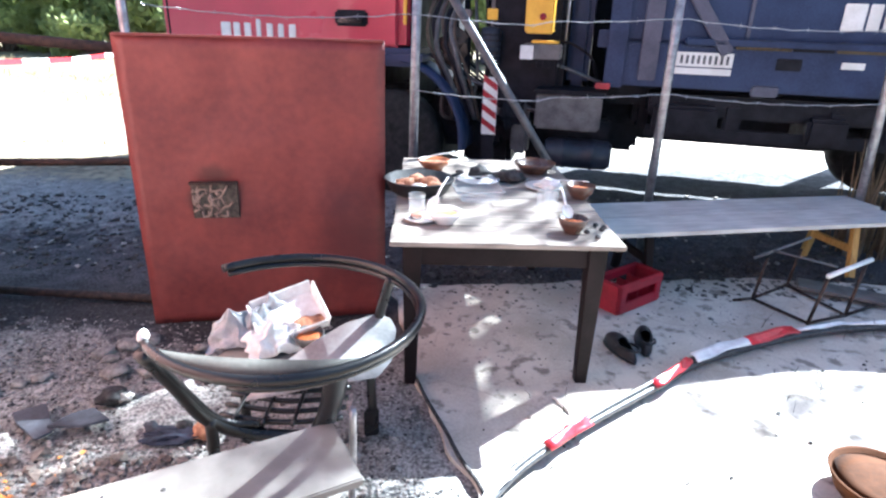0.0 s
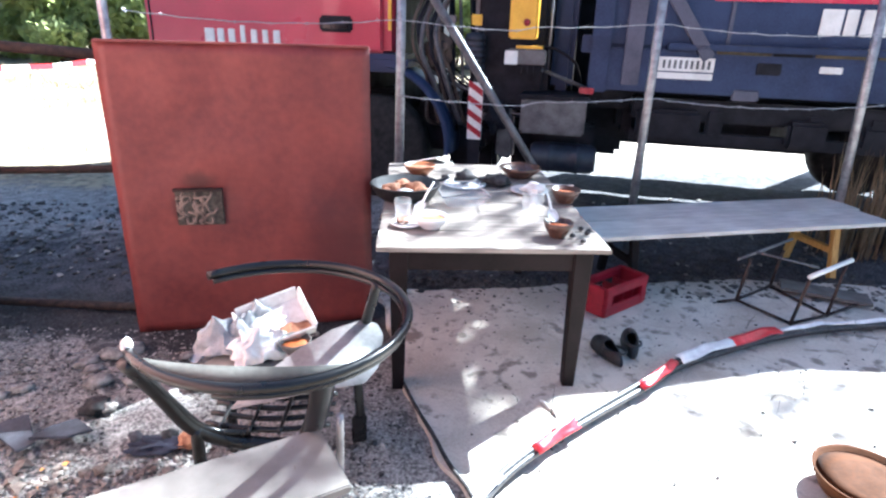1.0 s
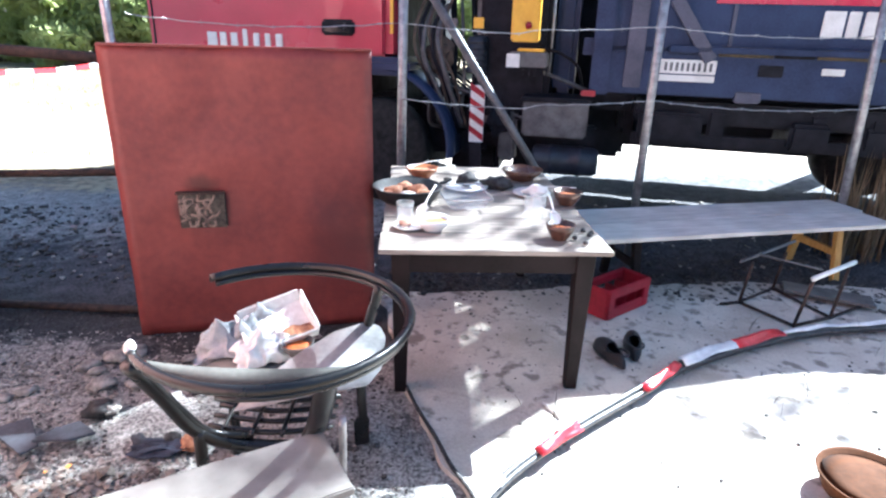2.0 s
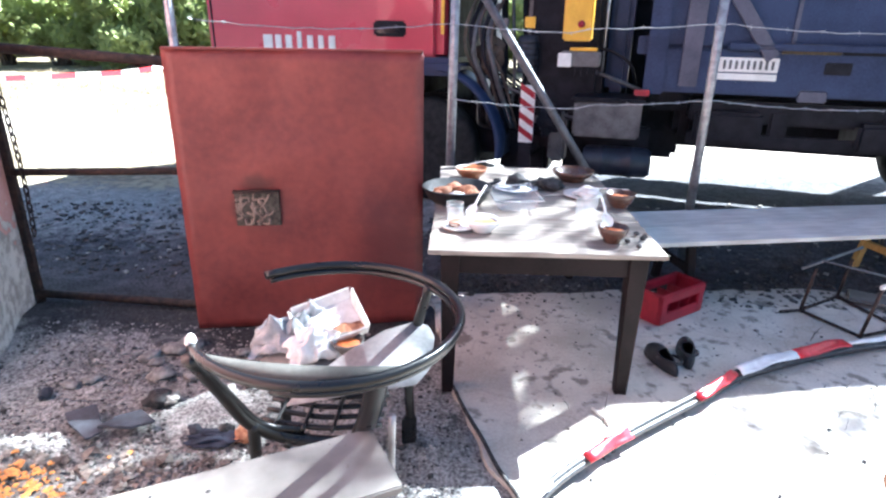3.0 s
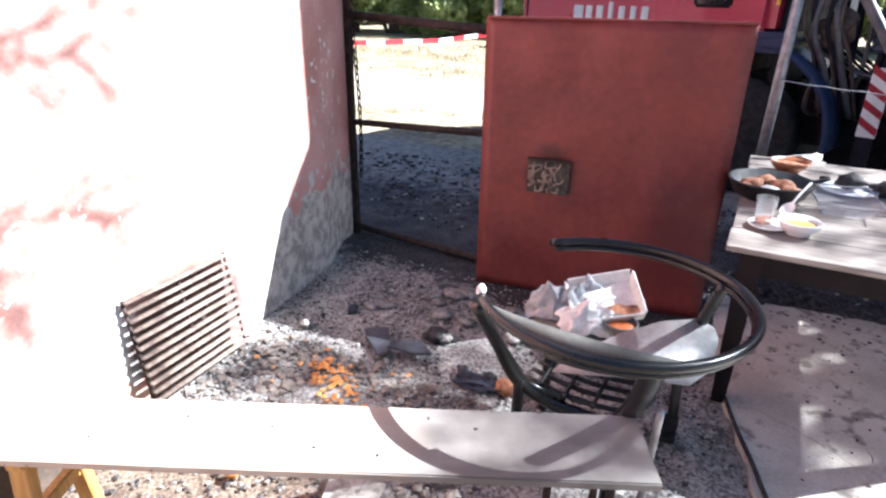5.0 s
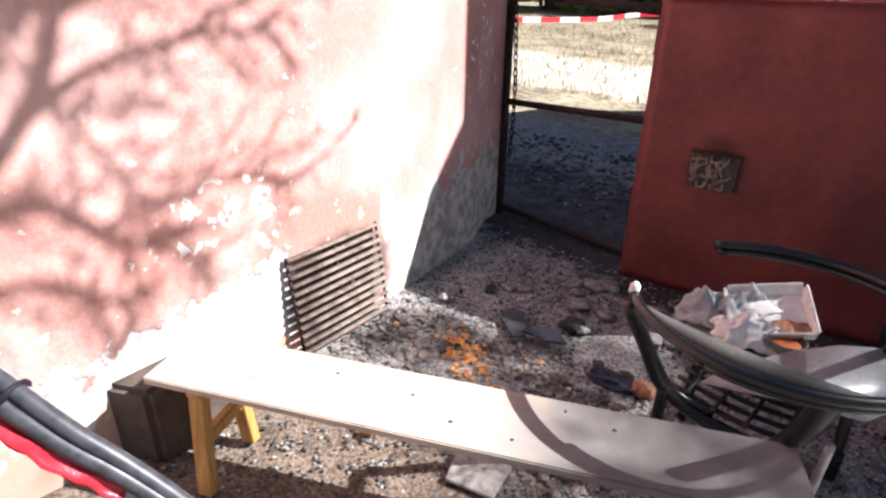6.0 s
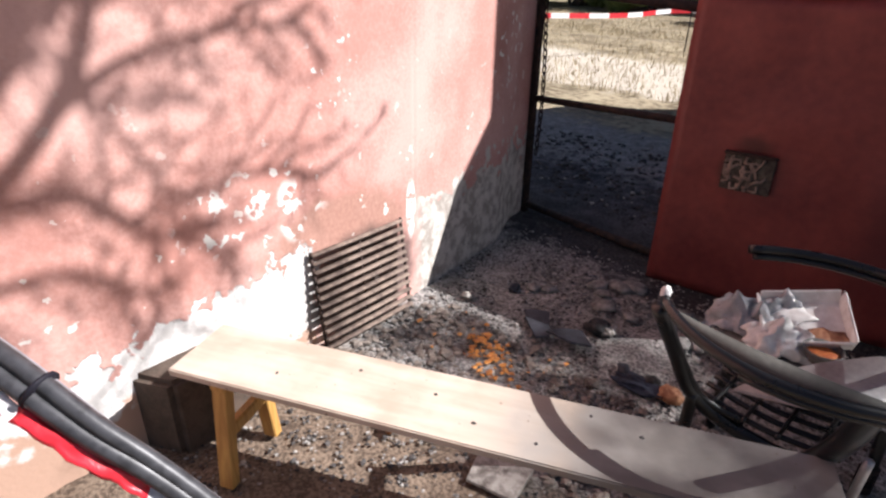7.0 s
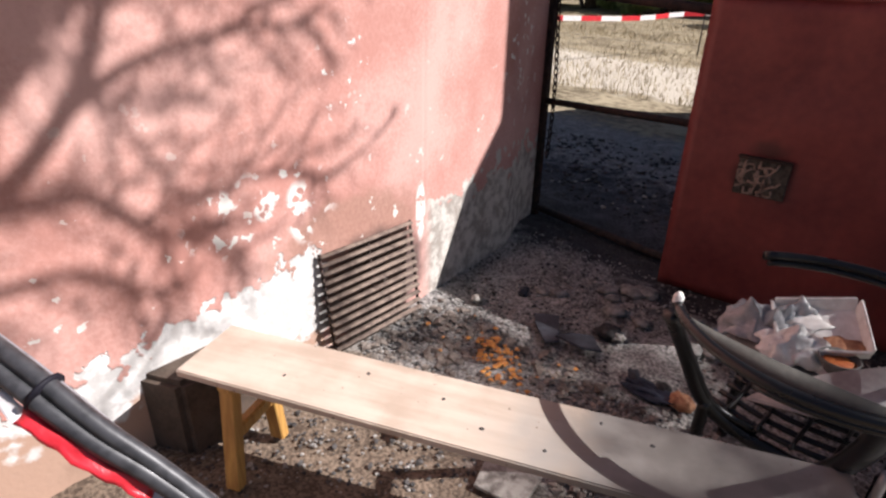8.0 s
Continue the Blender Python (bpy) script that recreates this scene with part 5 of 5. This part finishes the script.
for k, (x, y, r, m, lab) in enumerate([(-0.925, 1.98, 0.042, "bread", "pale brown clay lump beside the chair"), (-1.40, 2.19, 0.05, "char", "charred wood lump in the ash"), (-1.36, 2.21, 0.035, "stone", "pale stone covered in ash"), (-1.02, 2.01, 0.032, "char", "charred black lump by the chair"), (-1.15, 2.0, 0.028, "slate", "dark blue-grey lump in the ash"), (-1.56, 1.01, 0.022, "peel", "small orange fruit under the bench"), (-2.05, 1.95, 0.03, "stone", "pale stone by the wall foot"), (-1.95, 2.2, 0.03, "slate", "dark stone in the ash")]):
    o = tagged(part("stone" if m in ("stone", "slate") else "lump", lump(r, 50 + k, (1.25, 0.9, 0.75), 0.5, 3), m, smooth=True), lab, "stone" if m in ("stone", "slate") else "lump")
    o.matrix_world = pose(x, y, r * 0.5, 0, 0, 40 * k)


ROCKS = random.Random(3)
for k in range(26):
    x = ROCKS.uniform(-1.95, -0.45)
    y = 2.80 + 0.16 * (x + 1.0) - ROCKS.random() ** 1.5 * 0.45
    r = ROCKS.uniform(0.022, 0.055)
    o = tagged(part("stone", lump(r, 90 + k, (1.3, 1.0, 0.5), 0.55, 2), "ashstone", smooth=True), "ash-grey stone set in the burnt ground", "stone", "stones below the panel")
    o.matrix_world = pose(x, y, r * 0.12, 0, 0, ROCKS.uniform(0, 360))


def scatter(name, count, area, size, material, label, category, flat=0.6, avoid=None):
    """Small uneven chips strewn over an area as one mesh."""
    base = [(1, 0, 0), (-0.5, 0.87, 0), (-0.5, -0.87, 0), (0.36, 0.6, 0.55), (-0.7, 0.05, 0.5), (0.33, -0.58, 0.6)]
    tri = [(0, 1, 3), (1, 4, 3), (1, 2, 4), (2, 5, 4), (2, 0, 5), (0, 3, 5), (3, 4, 5)]
    verts, faces, made = [], [], 0
    while made < count:
        x, y = RNG.uniform(area[0], area[1]), RNG.uniform(area[2], area[3])
        if avoid and avoid(x, y):
            continue
        r = RNG.uniform(*size) * (1.6 if RNG.random() < 0.06 else 1.0)
        a, k = RNG.uniform(0, 6.28), len(verts)
        ca, sa = math.cos(a) * r, math.sin(a) * r
        for bx, by, bz in base:
            j = RNG.uniform(0.7, 1.2)
            verts.append((x + (bx * ca - by * sa) * j, y + (bx * sa + by * ca) * j, -0.012 + bz * r * flat * j * 1.6))
        faces += [tuple(k + q for q in f) for f in tri]
        made += 1
    return joined(name, verts, faces, material, None, label, category, "stuff")


on_floor = lambda x, y: x > 0.31 - 0.38 * (y - 1.3) - 0.02 or x < -2.15 - 0.13 * (y - 0.5)
scatter("gravel", 11000, (-2.6, 0.3, 0.2, 2.95), (0.003, 0.012), "gravelstone", "ashy gravel strewn over the burnt ground", "gravel", avoid=lambda x, y: on_floor(x, y) or (y < 1.3 and RNG.random() < 0.8) or (y > 2.7 and RNG.random() < 0.6))
scatter("charcoal_bits", 5000, (-2.6, 0.3, 0.2, 3.3), (0.003, 0.013), "cinder", "black charcoal bits in the ash", "charcoal", avoid=on_floor)
scatter("rubble", 720, (-2.2, -0.8, 1.25, 1.85), (0.008, 0.030), "rubblestone", "ash-covered rubble lumps round the old fire", "rubble", avoid=on_floor)
heap = lambda x, y: RNG.random() > math.exp(-((x + 1.66 + 0.9 * (y - 1.66)) / 0.10) ** 2 - ((y - 1.66) / 0.09) ** 2) + 0.012
scatter("dirt_clods", 1500, (-0.3, 3.5, 3.2, 4.0), (0.006, 0.026), "cinder", "dark dirt clods along the floor edge", "dirt", avoid=lambda x, y: RNG.random() > math.exp(-((y - 3.62) / 0.16) ** 2)).location.z = 0.02
scatter("peelings", 130, (-2.1, -1.3, 1.45, 1.85), (0.004, 0.019), "peel", "orange peelings thrown in the ash", "peelings", 0.35, heap).location.z = 0.022
scatter("far_clods", 2600, (-5.5, 3.2, 3.6, 5.3), (0.006, 0.030), "cinder", "dark clods on the blackened soil", "clods")
scatter("far_stones", 420, (-5.5, 3.2, 3.6, 6.0), (0.008, 0.026), "stone", "pale stones on the blackened soil", "stones")
scatter("dirt_crumbs", 420, (-0.15, 1.9, 2.55, 3.5), (0.004, 0.015), "gravelstone", "dirt crumbs strewn over the floor under the table", "dirt", avoid=lambda x, y: RNG.random() > 0.25 + 0.8 * (y - 2.5)).location.z = 0.026
scatter("floor_specks", 260, (0.2, 3.4, 1.2, 3.6), (0.003, 0.010), "char", "small dark specks on the cement floor", "specks", avoid=lambda x, y: False).location.z = 0.034


def strands(name, count, place, length, width, material, label, category, lean=0.5):
    """Thin upright blades as one mesh."""
    verts, faces = [], []
    for _ in range(count):
        x, y = place()
        h, a, k = RNG.uniform(*length), RNG.uniform(0, 6.28), len(verts)
        dx, dy = math.cos(a) * width, math.sin(a) * width
        lx, ly = RNG.normal() * lean * h, RNG.normal() * lean * h
        verts += [(x - dx, y - dy, -0.03), (x + dx, y + dy, -0.03), (x + lx * 0.4 + dx * 0.7, y + ly * 0.4 + dy * 0.7, h * 0.6), (x + lx * 0.4 - dx * 0.7, y + ly * 0.4 - dy * 0.7, h * 0.6), (x + lx, y + ly, h)]
        faces += [(k, k + 1, k + 2, k + 3), (k + 3, k + 2, k + 4)]
    return joined(name, verts, faces, material, None, label, category, "stuff")


M["reed"] = mat("brown_reed_stalk", (0.22, 0.155, 0.09), (0.11, 0.075, 0.045), 0.9, scale=6, bump=0.0)
strands("reeds", 200, lambda: (RNG.uniform(3.25, 4.1), RNG.uniform(4.2, 4.7)), (0.35, 0.95), 0.008, "reed", "dry brown reed stalks behind the bench", "reeds", 0.12)
strands("dry_grass", 16000, lambda: (RNG.uniform(-16, -2.5), 7.6 + 9 * RNG.random() ** 1.5 if RNG.random() < 0.5 else RNG.uniform(12.5, 22)), (0.03, 0.13), 0.006, "straw", "dry straw grass on the field", "grass")
strands("weed_stalks", 40, lambda: (RNG.uniform(0.3, 2.8), RNG.uniform(1.6, 3.2)), (0.04, 0.16), 0.0025, "char", "thin dead stalks standing in the floor cracks", "stalks", 0.3)


# ---- barrier tape across the field ----
FT = thing("barrier_tape", 0, 0, 0, 0, "red and white barrier tape strung over the field", "tape")
line = smooth_line([(-7.6, 8.4, 0.82), (-7.14, 9.29, 0.80), (-6.7, 11.2, 0.76), (-6.30, 13.1, 0.80), (-3.5, 14.0, 0.74), (0.0, 15.0, 0.8)], 8)
for i in range(0, len(line) - 2, 2):
    bm = bmesh.new()
    vs = [bm.verts.new(line[q] + Vector((0, 0, dz))) for q, dz in ((i, -0.045), (i + 2, -0.045), (i + 2, 0.045), (i, 0.045))]
    bm.faces.new(vs)
    ob = part("tape_length", bm, "tapered" if (i // 2) % 2 else "tapewhite", FT, "red barrier film" if (i // 2) % 2 else "white barrier film")
    ob.modifiers.new("thick", "SOLIDIFY").thickness = 0.002
for q in (1, 24, 40):
    part("stake", tube([line[min(q, 39)] * 1 - Vector((0, 0, 0.95)), line[min(q, 39)] + Vector((0, 0, 0.08))], 0.015, 8), "rust", FT, "", True)


# ---- trees and bushes ----
def leaves(count, centres, size):
    verts, faces = [], []
    for _ in range(count):
        c, r = centres[RNG.integers(len(centres))]
        d = RNG.normal(size=3)
        d /= np.linalg.norm(d)
        p = np.array(c) + d * r * RNG.uniform(0.55, 1.05) * np.array((1, 1, 0.8))
        u, w = RNG.normal(size=3), RNG.normal(size=3)
        u /= np.linalg.norm(u)
        w -= u * w.dot(u)
        w /= np.linalg.norm(w)
        s, k = RNG.uniform(0.6, 1.3) * size, len(verts)
        verts += [p - u * s, p + w * s * 0.4, p + u * s, p - w * s * 0.4]
        faces.append((k, k + 1, k + 2, k + 3))
    return verts, faces


def bush_kind(seed, size):
    T = thing("bush", 0, 0, 0, 0, "dusty green bush at the field's edge", "bush", "bushes behind the field")
    bm = bmesh.new()
    cs = []
    for k in range(11):
        a, rr = RNG.uniform(0, 6.28), RNG.uniform(0.2, 1.5) * size
        h = RNG.uniform(0.5, 2.0) * size * (1.15 - 0.3 * rr / size)
        tip = (rr * math.cos(a), rr * math.sin(a), h)
        tube(smooth_line([(0.1 * math.cos(a), 0.1 * math.sin(a), -0.3), (tip[0] * 0.4, tip[1] * 0.4, h * 0.6), tip], 3), [0.06, 0.055, 0.05, 0.04, 0.03, 0.02, 0.012], 6, bm)
        cs.append((tip, RNG.uniform(0.45, 0.8) * size))
    part("trunk", bm, "bark", T, "", True)
    v, f = leaves(5200, cs, 0.13 * size)
    joined("crown", v, f, "leaf", T)
    return T


b1, b2 = bush_kind(1, 1.5), bush_kind(2, 1.2)
b1.matrix_basis, b2.matrix_basis = pose(-17.0, 25.0, 0.0), pose(-12.6, 24.0, 0.0, 0, 0, 40)
for i in range(26):
    x = -30.0 + 1.55 * i + RNG.uniform(-0.6, 0.6)
    y = 23.5 + RNG.uniform(-1.0, 6.0) + (3 if x > 3 else 0)
    k = RNG.uniform(0.8, 1.25)
    o = copy_thing(b1 if i % 2 else b2, pose(x, y, 0.05 + 2.2 * min(1, max(0, (y - 22) / 30)) ** 2, 0, 0, RNG.uniform(0, 360)))
    o.scale = (k, k, k * RNG.uniform(0.8, 1.3))


def build_tree():
    """A tree in the yard; its bare limbs reach over and throw the branch shadows on the pink wall."""
    T = thing("tree", 3.6, 0.3, 0.0, 0, "tall sparse tree with bare spreading limbs", "tree")
    rng = random.Random(8)
    sun_way = Vector((0.76, 0.65, 0.90))
    foot = Vector((3.6, 0.3, 0.0))
    trunk = [(0, 0, -0.2), (-0.04, 0.03, 2.0), (-0.12, 0.05, 4.6), (-0.1, 0.0, 6.8)]
    part("trunk", tube(smooth_line(trunk, 6), [0.19 - 0.006 * i for i in range(19)], 12), "bark", T, "", True)
    tips = []

    def twig(bm, p, d, length, r, depth):
        pts = [p]
        for _ in range(4):
            d = (d + Vector((rng.gauss(0, 0.14), rng.gauss(0, 0.20), rng.gauss(-0.02, 0.20)))).normalized()
            pts.append(pts[-1] + d * length / 4)
        tube(smooth_line(pts, 3), [r * (1 - 0.6 * i / 12) for i in range(13)], 5, bm, False)
        tips.append((tuple(pts[-1]), 0.10))
        if depth:
            for i in (1, 2, 3, 4):
                turn_ = rng.choice((-1, 1)) * rng.uniform(0.5, 1.0)
                side = Vector((0.2 * rng.gauss(0, 1), -d.z, d.y)) * turn_
                twig(bm, pts[i], (d + side).normalized(), length * rng.uniform(0.4, 0.65), r * 0.62, depth - 1)

    # each limb: where it passes, as (along the wall, height) carried towards the sun, and its girth
    limbs = [
        ([(-2.8, 0.35), (-1.2, 0.75), (-0.3, 0.88), (0.10, 1.04), (0.33, 1.26), (0.46, 1.52), (0.55, 1.95)], 0.060, 0.030, 4.5),
        ([(0.30, 1.22), (0.48, 1.33), (0.68, 1.385), (0.95, 1.42), (1.18, 1.40)], 0.030, 0.010, 4.5),
        ([(0.06, 1.02), (0.30, 0.98), (0.45, 0.84), (0.60, 0.73), (0.80, 0.60)], 0.032, 0.010, 4.5),
        ([(0.42, 0.86), (0.68, 0.90), (0.975, 0.896), (1.24, 0.82)], 0.014, 0.006, 4.4),
        ([(-0.4, 0.87), (0.0, 0.79), (0.25, 0.75), (0.42, 0.60), (0.50, 0.42)], 0.026, 0.008, 4.6),
        ([(0.38, 1.34), (0.45, 1.15), (0.56, 0.95), (0.60, 0.72)], 0.016, 0.006, 4.4),
        ([(-0.9, 0.80), (-0.2, 1.15), (0.12, 1.36), (0.28, 1.60), (0.30, 2.0)], 0.060, 0.028, 4.7),
        ([(0.44, 1.50), (0.70, 1.62), (0.95, 1.70), (1.25, 1.66)], 0.022, 0.008, 4.5),
    ]
    for wall_line, r0, r1, reach in limbs:
        pts = [Vector((-2.105 - 0.1157 * (y - 0.3), y, z)) + sun_way * (reach + 0.12 * math.sin(3 * y)) - foot for y, z in wall_line]
        if wall_line[0][0] < -0.85:
            pts = [Vector((-0.1, 0.04, 5.2 if wall_line[0][0] < -2 else 5.8))] + pts
        line_ = smooth_line(pts, 5)
        n_ = len(line_)
        bm = tube(line_, [0.75 * (r0 + (r1 - r0) * k / (n_ - 1)) for k in range(n_)], 7)
        for k in range(n_):
            if line_[k].x < -1.7 and rng.random() < 0.75:
                d = (line_[min(k + 1, n_ - 1)] - line_[max(k - 1, 0)]).normalized()
                side = Vector((0.1 * rng.gauss(0, 1), -d.z, d.y)) * rng.choice((-1, 1)) * rng.uniform(0.6, 1.3)
                twig(bm, line_[k], (d + side).normalized(), rng.uniform(0.20, 0.36), 0.0075, 1)
        part("limb", bm, "bark", T, "", True)
    v, f = leaves(120, tips, 0.028)
    joined("leaves", v, f, "leaf", T)
    thick_leaves = [(tuple(Vector((-2.11, y, z)) + sun_way * 4.6 - foot), r) for y, z, r in ((0.22, 1.52, 0.17), (0.05, 1.36, 0.17), (0.40, 1.75, 0.20), (-0.1, 1.6, 0.25))]
    v, f = leaves(1500, thick_leaves, 0.04)
    joined("leaves", v, f, "leaf", T)
    v, f = leaves(2500, [((0.3 * math.cos(k), 0.9 * math.sin(2 * k), 6.6 + 0.35 * math.sin(k)), 0.6) for k in range(7)], 0.05)
    joined("crown", v, f, "leaf", T)


def build_shade_tree():
    """A leafy tree added out of view behind the truck so that its thin crown half shades the table, the chair and the
    ash.
    """
    T = thing("tree", 8.2, 10.2, 0.0, 0, "leafy tree added out of view to half shade the yard", "tree")
    rng = random.Random(11)
    part("trunk", tube(smooth_line([(0, 0, -0.2), (0.1, -0.1, 3.0), (-0.1, -0.3, 6.0), (-0.5, -0.9, 8.6)], 6), [0.24 - 0.008 * i for i in range(19)], 12), "bark", T, "", True)
    bm, clumps = bmesh.new(), []
    # each clump is set in the sun's way of a spot to be shaded
    for across, up_, r in ((-1.45, -0.30, 0.32), (-1.75, -0.05, 0.30), (-2.10, -0.25, 0.36), (-1.60, -0.80, 0.36), (-2.05, -0.85, 0.40), (-2.50, -0.55, 0.36), (-1.75, -1.30, 0.34), (-2.30, -1.35, 0.42), (-2.75, -1.10, 0.36), (-2.60, -1.75, 0.40), (-1.25, -0.60, 0.24), (-2.55, 0.05, 0.26), (-1.25, 0.08, 0.28), (-1.12, -0.25, 0.28), (-2.20, 0.15, 0.28), (-2.48, 0.36, 0.24), (-1.70, -1.75, 0.36), (-1.95, -2.0, 0.36), (-1.93, -1.78, 0.24), (-1.93, -1.80, 0.22), (-2.30, -0.36, 0.28), (-2.22, -0.12, 0.28), (-0.85, -2.3, 0.28), (-0.5, -2.65, 0.30),  (-1.48, -1.58, 0.24), (-3.1, -1.7, 0.45), (-3.3, -2.3, 0.45), (-2.6, -2.4, 0.45)):
        h = 12.3 + rng.uniform(-0.6, 0.6)
        c = Vector((0.76 * h + 0.65 * across - 8.2, 0.65 * h - 0.76 * across - 10.2, up_ + 0.90 * h))
        root = Vector((-0.3, -0.6, 6.0 + rng.uniform(0, 2.2)))
        tube(smooth_line([root, root.lerp(c, 0.5) + Vector((0, 0, 0.3)), c], 5), [0.05 - 0.004 * k for k in range(11)], 6, bm, False)
        clumps.append((tuple(c), r))
    part("limbs", bm, "bark", T, "", True)
    v, f = leaves(4500, clumps, 0.05)
    joined("crown", v, f, "leaf", T)


build_shade_tree()
build_tree()
